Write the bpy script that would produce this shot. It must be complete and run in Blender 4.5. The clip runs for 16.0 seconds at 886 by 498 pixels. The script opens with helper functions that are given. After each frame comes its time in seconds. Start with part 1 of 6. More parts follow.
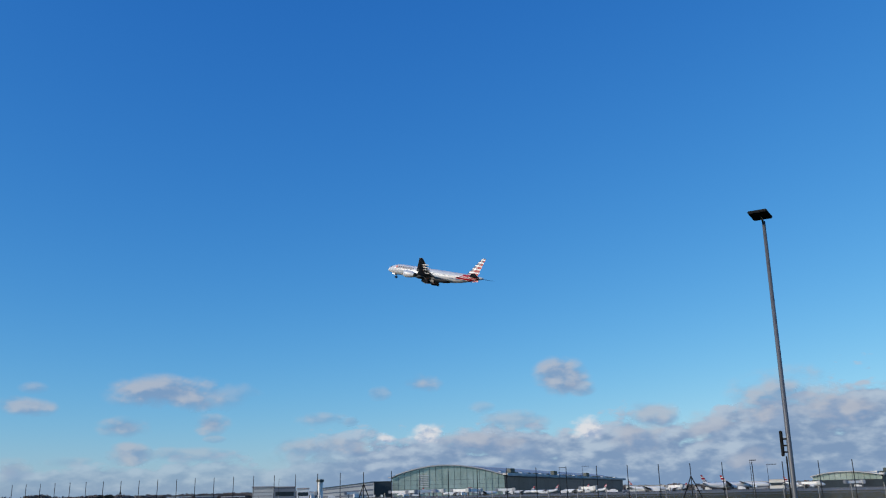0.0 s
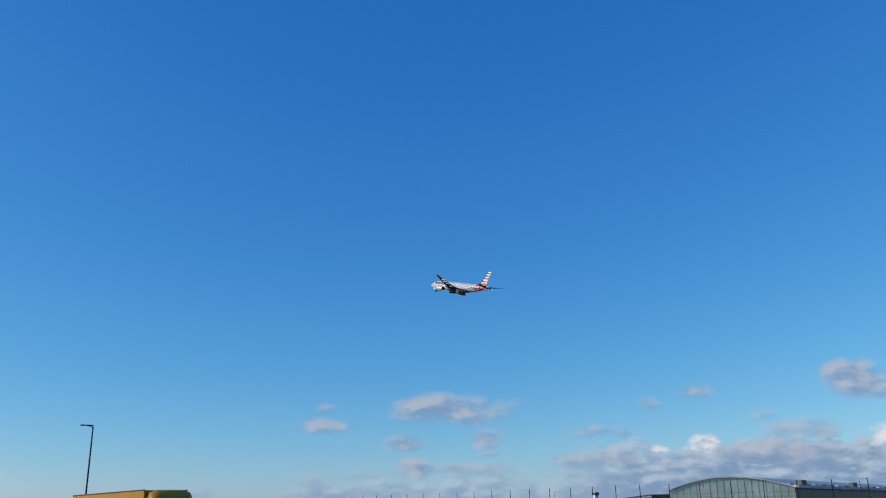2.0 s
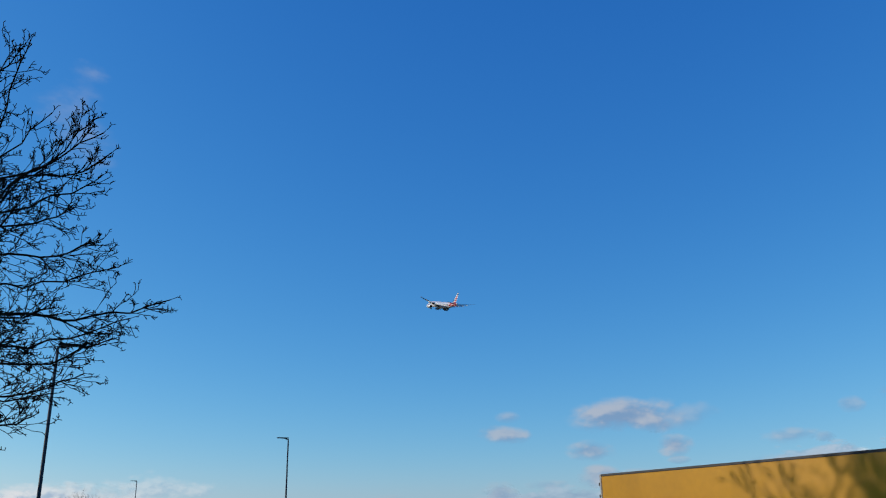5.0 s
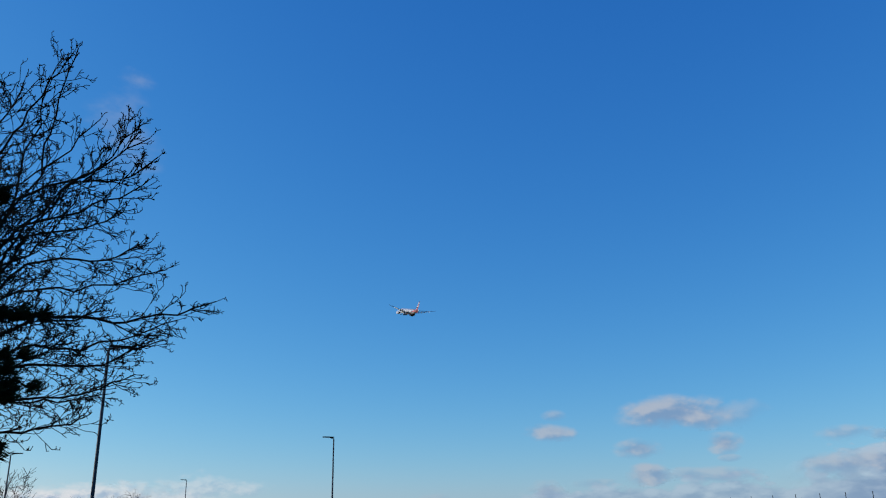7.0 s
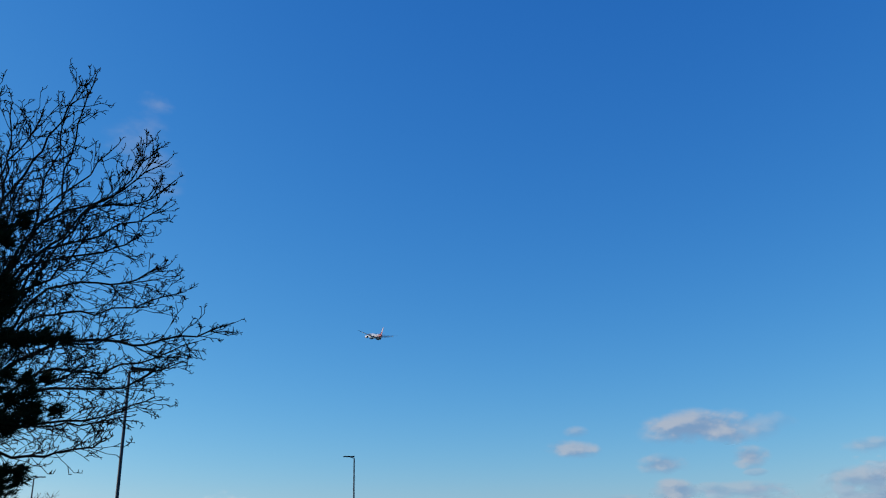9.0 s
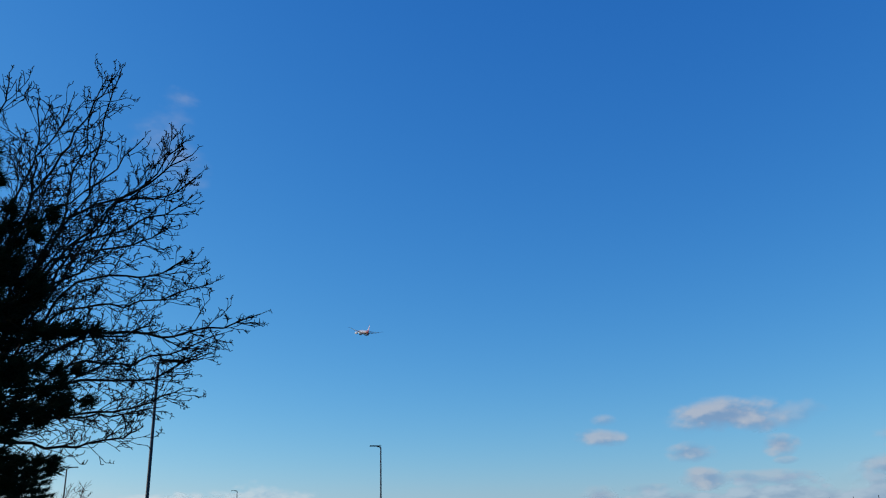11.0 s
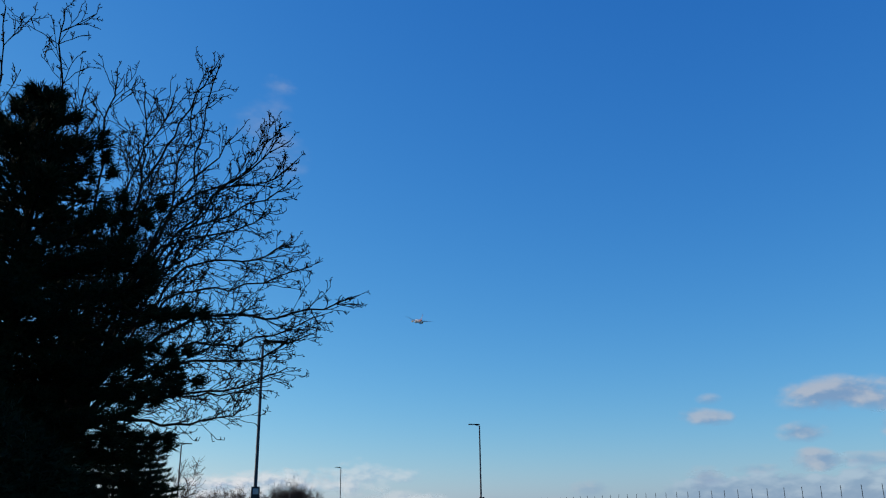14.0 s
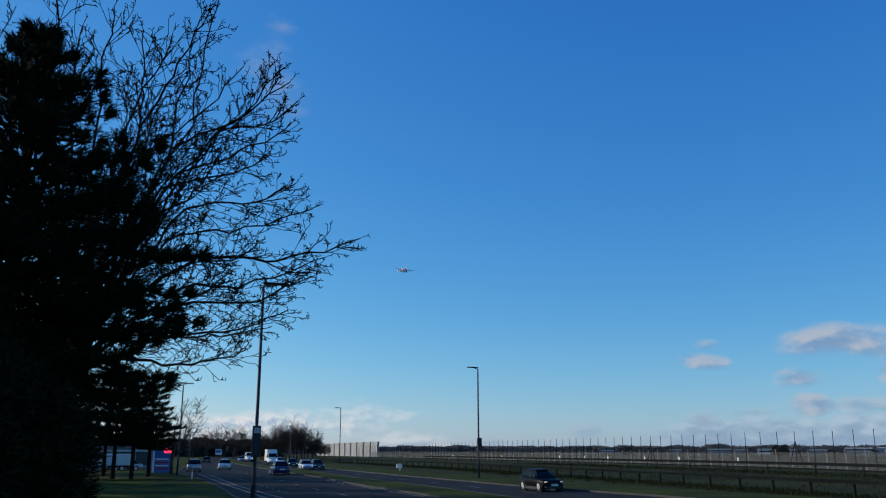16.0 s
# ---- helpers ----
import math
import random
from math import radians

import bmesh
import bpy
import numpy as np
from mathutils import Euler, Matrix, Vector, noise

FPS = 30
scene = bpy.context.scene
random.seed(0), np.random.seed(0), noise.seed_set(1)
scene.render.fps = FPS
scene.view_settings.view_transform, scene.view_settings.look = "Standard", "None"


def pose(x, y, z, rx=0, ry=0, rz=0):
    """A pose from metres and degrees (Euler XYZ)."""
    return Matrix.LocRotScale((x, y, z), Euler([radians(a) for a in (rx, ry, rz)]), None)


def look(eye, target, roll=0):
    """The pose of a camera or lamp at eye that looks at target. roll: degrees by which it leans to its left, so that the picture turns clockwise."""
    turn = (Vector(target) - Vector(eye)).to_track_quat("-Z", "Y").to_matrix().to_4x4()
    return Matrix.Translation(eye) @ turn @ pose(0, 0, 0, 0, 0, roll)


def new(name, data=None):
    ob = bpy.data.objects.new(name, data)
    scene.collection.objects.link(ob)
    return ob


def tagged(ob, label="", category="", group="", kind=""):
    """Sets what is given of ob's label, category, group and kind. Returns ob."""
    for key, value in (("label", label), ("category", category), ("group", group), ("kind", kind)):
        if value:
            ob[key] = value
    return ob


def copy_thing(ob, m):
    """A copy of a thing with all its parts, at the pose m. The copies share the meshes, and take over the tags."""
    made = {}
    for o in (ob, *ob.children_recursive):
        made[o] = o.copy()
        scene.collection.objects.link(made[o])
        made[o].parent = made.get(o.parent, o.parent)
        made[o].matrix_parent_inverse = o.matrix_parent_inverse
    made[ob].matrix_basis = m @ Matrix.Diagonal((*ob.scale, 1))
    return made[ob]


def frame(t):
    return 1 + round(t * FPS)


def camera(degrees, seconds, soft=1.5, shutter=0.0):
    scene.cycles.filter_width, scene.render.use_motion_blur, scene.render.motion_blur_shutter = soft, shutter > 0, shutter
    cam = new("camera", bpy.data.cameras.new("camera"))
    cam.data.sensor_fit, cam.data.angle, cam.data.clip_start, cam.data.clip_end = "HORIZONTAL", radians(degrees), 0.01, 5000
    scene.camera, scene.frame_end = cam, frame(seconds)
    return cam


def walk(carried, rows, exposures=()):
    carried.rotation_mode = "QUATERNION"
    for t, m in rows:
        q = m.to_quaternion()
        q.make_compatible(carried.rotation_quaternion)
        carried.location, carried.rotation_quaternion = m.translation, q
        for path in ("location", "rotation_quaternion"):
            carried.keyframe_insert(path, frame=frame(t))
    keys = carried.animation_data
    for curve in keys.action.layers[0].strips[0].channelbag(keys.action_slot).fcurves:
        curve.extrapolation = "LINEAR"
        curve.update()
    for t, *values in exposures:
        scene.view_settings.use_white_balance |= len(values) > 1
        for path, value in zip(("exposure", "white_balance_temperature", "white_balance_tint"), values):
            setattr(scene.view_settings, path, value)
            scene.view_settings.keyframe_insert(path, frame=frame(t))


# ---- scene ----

# ---- camera: it stands on the grass bank beside the road and turns after the aircraft ----
EYE = (0.0, 0.0, 2.6)
TURNS = [  # seconds, bearing from the road's direction (to the left), tilt up, lean
    (0.0, -58.071, 16.305, -1.243),
    (0.5, -54.154, 16.675, -1.321),
    (1.0, -49.337, 17.193, -1.081),
    (1.5, -44.634, 17.350, -1.185),
    (2.0, -40.054, 17.474, -1.004),
    (2.5, -36.159, 17.636, -1.031),
    (3.0, -32.035, 17.803, -0.869),
    (3.5, -28.952, 18.026, -0.760),
    (3.7, -28.532, 18.106, -0.790),
    (5.8, -27.233, 18.205, -1.033),
    (6.0, -26.206, 18.203, -0.846),
    (6.5, -25.246, 18.184, -0.720),
    (7.0, -24.960, 18.136, -0.784),
    (7.5, -24.586, 18.194, -1.030),
    (8.0, -24.201, 18.600, -1.125),
    (8.5, -23.958, 19.409, -1.263),
    (9.0, -23.755, 19.329, -1.449),
    (11.3, -21.582, 18.664, -1.402),
    (11.5, -21.285, 18.812, -1.353),
    (12.0, -20.777, 18.563, -1.266),
    (12.5, -20.212, 18.264, -1.161),
    (13.0, -16.972, 17.766, -0.486),
    (13.5, -15.371, 17.497, -0.383),
    (14.0, -15.183, 17.386, -0.626),
    (14.5, -15.081, 17.193, -0.754),
    (15.0, -15.074, 15.864, -0.735),
    (15.1, -14.978, 15.051, -0.429),
    (15.2, -14.955, 14.420, -0.422),
    (15.3, -15.000, 13.924, -0.219),
    (15.4, -15.042, 13.646, -0.145),
    (15.5, -15.106, 13.649, -0.171),
    (16.0, -15.143, 13.578, -0.057),
]
cam = camera(55.78, 16.0, soft=1.15)


def aimed(bearing, tilt, lean):
    return Matrix.Translation(EYE) @ pose(0, 0, 0, 0, 0, bearing) @ pose(0, 0, 0, 90 + tilt) @ pose(0, 0, 0, 0, 0, lean)


walk(cam, [(t, aimed(b, p, r)) for t, b, p, r in TURNS])

# ---- daylight: low winter sun to the left of the road, clear deep-blue sky ----
SUN_EL, SUN_AZ = radians(20), radians(60)
world = bpy.data.worlds.new("sky")
scene.world = world
world.use_nodes = True
wn, wl = world.node_tree.nodes, world.node_tree.links
sky = wn.new("ShaderNodeTexSky")
sky.sky_type, sky.sun_disc = "NISHITA", False
sky.sun_elevation, sky.sun_rotation = SUN_EL, -SUN_AZ
sky.altitude, sky.air_density, sky.dust_density, sky.ozone_density = 0, 1.0, 0.3, 3.0
# a deep, clear blue: each colour of the sky gets its own depth
split, join = wn.new("ShaderNodeSeparateColor"), wn.new("ShaderNodeCombineColor")
wl.new(sky.outputs[0], split.inputs[0])
for i, (power, gain) in enumerate(((1.50, 0.360), (0.94, 1.145), (0.53, 3.03))):
    deep, scale = wn.new("ShaderNodeMath"), wn.new("ShaderNodeMath")
    deep.operation, scale.operation = "POWER", "MULTIPLY"
    deep.inputs[1].default_value, scale.inputs[1].default_value = power, gain
    wl.new(split.outputs[i], deep.inputs[0])
    wl.new(deep.outputs[0], scale.inputs[0])
    wl.new(scale.outputs[0], join.inputs[i])
wl.new(join.outputs[0], wn["Background"].inputs[0])
wn["Background"].inputs[1].default_value = 0.10
sun = new("sun", bpy.data.lights.new("sun", "SUN"))
sun.data.energy, sun.data.angle, sun.data.color = 3.0, radians(0.53), (1.0, 0.90, 0.76)
SUN_WAY = Vector((-math.sin(SUN_AZ) * math.cos(SUN_EL), math.cos(SUN_AZ) * math.cos(SUN_EL), math.sin(SUN_EL)))
sun.matrix_world = look((0, 0, 60), Vector((0, 0, 60)) - SUN_WAY)
scene.view_settings.exposure = 0.0


# ---- materials ----
def mat(name, base, rough=0.6, metal=0.0, vary=0.25, scale=3.0, fine=40.0, bump=0.0, coat=0.0, emit=None, power=0.0,
        alpha=1.0, trans=0.0, second=None, spec=0.5):
    """A surface in two tones with broad stains and fine grain, in object space."""
    m = bpy.data.materials.new(name)
    m.use_nodes = True
    n, l = m.node_tree.nodes, m.node_tree.links
    p = n["Principled BSDF"]
    p.inputs["Roughness"].default_value, p.inputs["Metallic"].default_value = rough, metal
    p.inputs["Coat Weight"].default_value = coat
    p.inputs["Specular IOR Level"].default_value = 0.06 if rough >= 0.8 and not metal else spec
    p.inputs["Alpha"].default_value, p.inputs["Transmission Weight"].default_value = alpha, trans
    tc = n.new("ShaderNodeTexCoord")
    big, small = n.new("ShaderNodeTexNoise"), n.new("ShaderNodeTexNoise")
    big.inputs["Scale"].default_value, small.inputs["Scale"].default_value = scale, fine
    big.inputs["Detail"].default_value = 4
    add = n.new("ShaderNodeMath")
    add.operation = "MULTIPLY_ADD"
    add.inputs[1].default_value = 0.4
    for t in (big, small):
        l.new(tc.outputs["Object"], t.inputs["Vector"])
    l.new(small.outputs[0], add.inputs[0])
    l.new(big.outputs[0], add.inputs[2])
    r = n.new("ShaderNodeMapRange")
    r.inputs[1].default_value, r.inputs[2].default_value = 0.45, 0.95
    l.new(add.outputs[0], r.inputs[0])
    mix = n.new("ShaderNodeMix")
    mix.data_type = "RGBA"
    lo = [c * (1 - vary) for c in base]
    hi = second or [min(1, c * (1 + vary)) for c in base]
    mix.inputs[6].default_value, mix.inputs[7].default_value = (*lo, 1), (*hi, 1)
    l.new(r.outputs[0], mix.inputs[0])
    l.new(mix.outputs[2], p.inputs["Base Color"])
    if bump:
        b = n.new("ShaderNodeBump")
        b.inputs["Strength"].default_value = bump
        b.inputs["Distance"].default_value = 0.02
        l.new(small.outputs[0], b.inputs["Height"])
        l.new(b.outputs[0], p.inputs["Normal"])
    if emit:
        p.inputs["Emission Color"].default_value, p.inputs["Emission Strength"].default_value = (*emit, 1), power
    return m


def banded(name, stops, axis, lo, hi, rough=0.35):
    """Paint in sharp bands along one axis of the object: (fraction, colour) from lo to hi metres."""
    m = mat(name, (0.5, 0.5, 0.5), rough)
    n, l = m.node_tree.nodes, m.node_tree.links
    tc, sep, r, ramp = (n.new("ShaderNode" + k) for k in ("TexCoord", "SeparateXYZ", "MapRange", "ValToRGB"))
    l.new(tc.outputs["Object"], sep.inputs[0])
    l.new(sep.outputs[axis], r.inputs[0])
    r.inputs[1].default_value, r.inputs[2].default_value = lo, hi
    l.new(r.outputs[0], ramp.inputs[0])
    ramp.color_ramp.interpolation = "CONSTANT"
    e = ramp.color_ramp.elements
    e[0].position, e[0].color = stops[0][0], (*stops[0][1], 1)
    e[1].position, e[1].color = stops[1][0], (*stops[1][1], 1)
    for f, c in stops[2:]:
        k = e.new(f)
        k.color = (*c, 1)
    l.new(ramp.outputs[0], n["Principled BSDF"].inputs["Base Color"])
    return m


M = dict(
    grass=mat("grass", (0.027, 0.033, 0.004), 0.9, vary=0.5, scale=0.07, fine=3.0, bump=0.6, second=(0.046, 0.046, 0.008)),
    verge=mat("verge_grass", (0.030, 0.046, 0.002), 0.9, vary=0.6, scale=0.25, fine=9.0, bump=0.8, second=(0.062, 0.074, 0.003)),
    asphalt=mat("asphalt", (0.024, 0.023, 0.023), 0.85, vary=0.3, scale=0.35, fine=30, bump=0.2),
    apron=mat("concrete_apron", (0.15, 0.15, 0.145), 0.8, vary=0.25, scale=0.02, fine=0.4),
    runway=mat("worn_runway", (0.075, 0.076, 0.070), 0.85, vary=0.25, scale=0.03, fine=0.6),
    kerb=mat("kerb_concrete", (0.075, 0.074, 0.070), 0.8, vary=0.3, scale=0.8, fine=12, bump=0.2),
    line=mat("road_paint", (0.26, 0.26, 0.245), 0.85, vary=0.4, scale=1.5, fine=14),
    steel=mat("galvanised_steel", (0.12, 0.125, 0.135), 0.5, 0.2, vary=0.18, scale=1.2, fine=20),
    # darker copy of the lamp steel: the backlit side's shade is in the colour
    backlitpole=mat("backlit_pole_steel", (0.040, 0.042, 0.046), 0.6, 0.0, vary=0.25, scale=1.2, fine=20, spec=0.25),
    darksteel=mat("dark_steel", (0.018, 0.019, 0.02), 0.8, 0.0, vary=0.3),
    rail=mat("weathered_rail", (0.010, 0.012, 0.012), 0.95, 0.0, vary=0.35, scale=0.6, fine=15),
    wood=mat("weathered_timber", (0.020, 0.019, 0.018), 0.85, vary=0.35, scale=2, fine=30, bump=0.3),
    concrete=mat("pale_concrete", (0.42, 0.41, 0.38), 0.85, vary=0.22, scale=0.7, fine=10),
    white=mat("white_paint", (0.72, 0.72, 0.70), 0.45, vary=0.07, scale=0.5, fine=6),
    cream=mat("cream_cladding", (0.60, 0.59, 0.54), 0.6, vary=0.10, scale=0.05, fine=1.2),
    shedwall=mat("grey_brown_shed_wall", (0.13, 0.125, 0.125), 0.7, vary=0.35, scale=0.06, fine=0.5),
    screen=mat("grey_screen_panel", (0.36, 0.355, 0.335), 0.85, vary=0.2, scale=0.2, fine=3),
    greywall=mat("grey_cladding", (0.20, 0.22, 0.25), 0.5, vary=0.15, scale=0.05, fine=1.2),
    roofgrey=mat("pale_metal_roof", (0.46, 0.46, 0.45), 0.7, 0.0, vary=0.2, scale=0.05, fine=0.8),
    tglass=mat("green_curtain_glass", (0.40, 0.50, 0.42), 0.25, 0.5, vary=0.25, scale=0.03, fine=0.35, second=(0.58, 0.66, 0.57)),
    dglass=mat("dark_curtain_glass", (0.02, 0.028, 0.034), 0.35, vary=0.5, scale=0.03, fine=0.3),
    mullion=mat("dark_mullion", (0.05, 0.065, 0.06), 0.5, 0.3),
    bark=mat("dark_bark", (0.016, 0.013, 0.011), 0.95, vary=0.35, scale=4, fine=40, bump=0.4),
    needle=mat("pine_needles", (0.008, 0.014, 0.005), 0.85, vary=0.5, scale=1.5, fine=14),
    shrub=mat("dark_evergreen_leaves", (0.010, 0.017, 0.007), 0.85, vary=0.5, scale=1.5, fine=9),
    twigs=mat("winter_twigs", (0.060, 0.043, 0.034), 0.95, vary=0.35, scale=0.4, fine=3),
    # the paler copy of the far wood: distance haze is put into its colour
    hazewood=mat("haze_tinted_winter_wood", (0.16, 0.145, 0.14), 0.95, vary=0.3, scale=0.02, fine=0.3),
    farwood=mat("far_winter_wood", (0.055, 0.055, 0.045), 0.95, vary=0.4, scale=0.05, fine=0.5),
    drygrass=mat("rough_dry_grass", (0.022, 0.028, 0.006), 0.9, vary=0.45, scale=0.3, fine=3, second=(0.038, 0.040, 0.011)),
    tyre=mat("rubber_tyre", (0.014, 0.014, 0.015), 0.85, vary=0.3),
    rim=mat("alloy_rim", (0.58, 0.59, 0.60), 0.4, 0.15, vary=0.1),
    glass=mat("car_glass", (0.005, 0.006, 0.008), 0.14, vary=0.2, spec=0.14),
    lampglow=mat("headlight_glow", (0.7, 0.7, 0.68), 0.2, emit=(1.0, 0.96, 0.88), power=0.55),
    redlens=mat("red_lens", (0.45, 0.01, 0.01), 0.25, vary=0.1),
    plate=mat("number_plate", (0.7, 0.68, 0.5), 0.5, vary=0.05),
    trim=mat("black_plastic", (0.02, 0.02, 0.021), 0.6, vary=0.2),
    yellow=mat("yellow_truck_paint", (0.46, 0.225, 0.006), 0.42, vary=0.12, scale=0.6, fine=5, coat=0.15, spec=0.3),
    silver=mat("silver_aircraft_paint", (0.57, 0.59, 0.62), 0.38, 0.05, vary=0.06, scale=0.2, fine=2),
    wingdark=mat("grey_wing_paint", (0.06, 0.063, 0.07), 0.5, vary=0.15, scale=0.3, fine=3),
    engine=mat("bare_engine_metal", (0.55, 0.56, 0.58), 0.3, 0.6, vary=0.1),
    blueletter=mat("grey_blue_lettering", (0.10, 0.12, 0.20), 0.4, vary=0.05),
    redpaint=mat("red_livery_paint", (0.44, 0.008, 0.020), 0.4, vary=0.1),
    bluepaint=mat("blue_livery_paint", (0.03, 0.06, 0.20), 0.4, vary=0.1),
    redglow=mat("red_lit_sign", (0.7, 0.02, 0.05), 0.4, emit=(1.0, 0.03, 0.08), power=2.4),
    signblue=mat("blue_sign_panel", (0.05, 0.13, 0.36), 0.4, vary=0.1),
)


# ---- builders ----
def mesh_of(name, bm, material):
    me = bpy.data.meshes.new(name)
    bm.to_mesh(me)
    bm.free()
    for m in material if isinstance(material, (list, tuple)) else [material]:
        me.materials.append(m)
    return me


def part(name, bm, material, parent=None, label="", smooth=False):
    """One mesh object, under a thing or under a part."""
    ob = new(name, mesh_of(name, bm, material))
    if smooth:
        for f in ob.data.polygons:
            f.use_smooth = True
    ob.parent = parent
    return tagged(ob, label)


def thing(name, label, category, group="", kind="", at=None):
    ob = new(name)
    ob.empty_display_size = 0.2
    if at is not None:
        ob.matrix_basis = at
    return tagged(ob, label, category, group, kind)


def add_box(bm, lo, hi, bevel=0.0):
    r = bmesh.ops.create_cube(bm, size=1)["verts"]
    for v in r:
        v.co = Vector([lo[i] + (v.co[i] + 0.5) * (hi[i] - lo[i]) for i in range(3)])
    if bevel:
        es = list({e for v in r for e in v.link_edges})
        bmesh.ops.bevel(bm, geom=es, offset=bevel, segments=2, affect="EDGES", clamp_overlap=True)
    return r


def box(lo, hi, bevel=0.0):
    bm = bmesh.new()
    add_box(bm, lo, hi, bevel)
    return bm


def rings(bm, loops, cap=True):
    """Skins a row of closed loops of points."""
    rows = [[bm.verts.new(p) for p in lp] for lp in loops]
    k = len(rows[0])
    for a, b in zip(rows, rows[1:]):
        for i in range(k):
            bm.faces.new((a[i], a[(i + 1) % k], b[(i + 1) % k], b[i]))
    if cap:
        bm.faces.new(rows[0][::-1])
        bm.faces.new(rows[-1])
    return bm


def circle(c, u, v, r, k=10, r2=None):
    c, u, v = Vector(c), Vector(u), Vector(v)
    r2 = r if r2 is None else r2
    return [c + u * (r * math.cos(2 * math.pi * i / k)) + v * (r2 * math.sin(2 * math.pi * i / k)) for i in range(k)]


def tube(bm, a, b, r0, r1=None, k=8):
    a, b = Vector(a), Vector(b)
    d = (b - a).normalized()
    u = d.orthogonal().normalized()
    v = d.cross(u)
    r1 = r0 if r1 is None else r1
    return rings(bm, [circle(a, u, v, r0, k), circle(b, u, v, r1, k)])


def along(pts, y):
    """x of a line of (x, y) points at y."""
    for (x0, y0), (x1, y1) in zip(pts, pts[1:]):
        if y <= y1:
            f = (y - y0) / (y1 - y0)
            return x0 + f * (x1 - x0)
    return pts[-1][0]


def strip(name, xa, xb, z0, z1, ys, material):
    """A slab between two lines x = xa(y), xb(y)."""
    bm = bmesh.new()
    prev = None
    for y in ys:
        a, b = xa(y), xb(y)
        row = [bm.verts.new(p) for p in ((a, y, z0), (a, y, z1), (b, y, z1), (b, y, z0))]
        if prev:
            for i in range(3):
                bm.faces.new((prev[i], row[i], row[i + 1], prev[i + 1]))
        prev = row
    bmesh.ops.recalc_face_normals(bm, faces=bm.faces)
    return part(name, bm, material)


def polar(az, el, d):
    """A place d metres off along a bearing (left of the road's direction) and elevation, seen from the eye."""
    a, e = radians(az), radians(el)
    return Vector(EYE) + Vector((-math.sin(a) * math.cos(e), math.cos(a) * math.cos(e), math.sin(e))) * d


def at_az(az, d, z=0.0):
    a = radians(az)
    return Vector((-math.sin(a) * d, math.cos(a) * d, z))


# ---- ground, road, kerbs, markings ----
def ground():
    bm = bmesh.new()
    rs = [0, 0.7, 1.3, 1.9, 2.5, 3.0, 8, 14, 30, 60, 120, 250, 500, 1000, 2000, 4800]
    k = 48
    prev = None
    for r in rs[1:]:
        h = 0.8 * (1 - (r / 3.0) ** 2) ** 2 if r < 3 else 0.0
        row = [bm.verts.new((r * math.cos(2 * math.pi * i / k), r * math.sin(2 * math.pi * i / k), h - 0.02)) for i in range(k)]
        if prev is None:
            bm.faces.new(row)
        else:
            for i in range(k):
                bm.faces.new((prev[i], prev[(i + 1) % k], row[(i + 1) % k], row[i]))
        prev = row
    bmesh.ops.recalc_face_normals(bm, faces=bm.faces)
    ob = part("ground", bm, M["grass"])
    tagged(ob, "rough winter grass of the airfield and verges", "ground", kind="structure")


ground()
EDGE_L = [(7, -260), (5, -60), (3.4, 0), (2.6, 40), (1.6, 51), (0.7, 68), (-1.4, 93), (-3.6, 110), (-3.9, 140), (-3.2, 200), (-1, 300), (6, 430), (16, 560)]
EDGE_M1 = [(15, -260), (14, -60), (13.5, 0), (12.7, 50), (12.06, 57), (11.3, 66), (10.7, 89), (9.1, 112), (5.6, 184), (4.6, 240), (5, 320), (12, 430), (22, 560)]
EDGE_M2 = [(18.5, -260), (17.8, -60), (17.3, 0), (16.7, 45), (15.4, 70), (14.2, 83), (12.9, 114), (8.6, 184), (7, 240), (7.4, 320), (14.4, 430), (24.4, 560)]
EDGE_F = [(29.5, -260), (28, -60), (27.6, 0), (27.2, 30), (25.4, 45), (23.5, 55), (22.4, 63), (21.1, 79), (19.8, 93), (18, 123), (14.8, 184), (13.6, 240), (14, 320), (21, 430), (31, 560)]
YS = [-260 + 6 * i for i in range(137)]


def line_of(pts, off=0.0):
    return lambda y: along(pts, y) + off


for a, b, lab in ((EDGE_L, EDGE_M1, "near"), (EDGE_M2, EDGE_F, "far")):
    tagged(strip("road", line_of(a), line_of(b), -0.3, 0.0, YS, M["asphalt"]), "grey asphalt carriageway of a dual road", "road", kind="structure")
tagged(strip("verge_median", line_of(EDGE_M1, 0.15), line_of(EDGE_M2, -0.15), -0.3, 0.10, YS, M["verge"]), "grass strip between the carriageways", "verge", kind="structure")
tagged(strip("verge_far", line_of(EDGE_F, 0.15), lambda y: along(EDGE_F, y) + 7.0, -0.3, 0.09, YS, M["verge"]), "mown grass verge beyond the road", "verge", kind="structure")
tagged(strip("verge_near", lambda y: along(EDGE_L, y) - 9.0, line_of(EDGE_L, -0.15), -0.3, 0.08, [y for y in YS if y > 12], M["verge"]), "grass verge under the roadside trees", "verge", kind="structure")
for pts, s in ((EDGE_L, -1), (EDGE_M1, 1), (EDGE_M2, -1), (EDGE_F, 1)):
    lo, hi = (-0.15, 0.0) if s < 0 else (0.0, 0.15)
    tagged(strip("kerb", line_of(pts, lo), line_of(pts, hi), -0.3, 0.12, YS, M["kerb"]), "pale concrete kerb along the carriageway", "kerb", kind="structure")


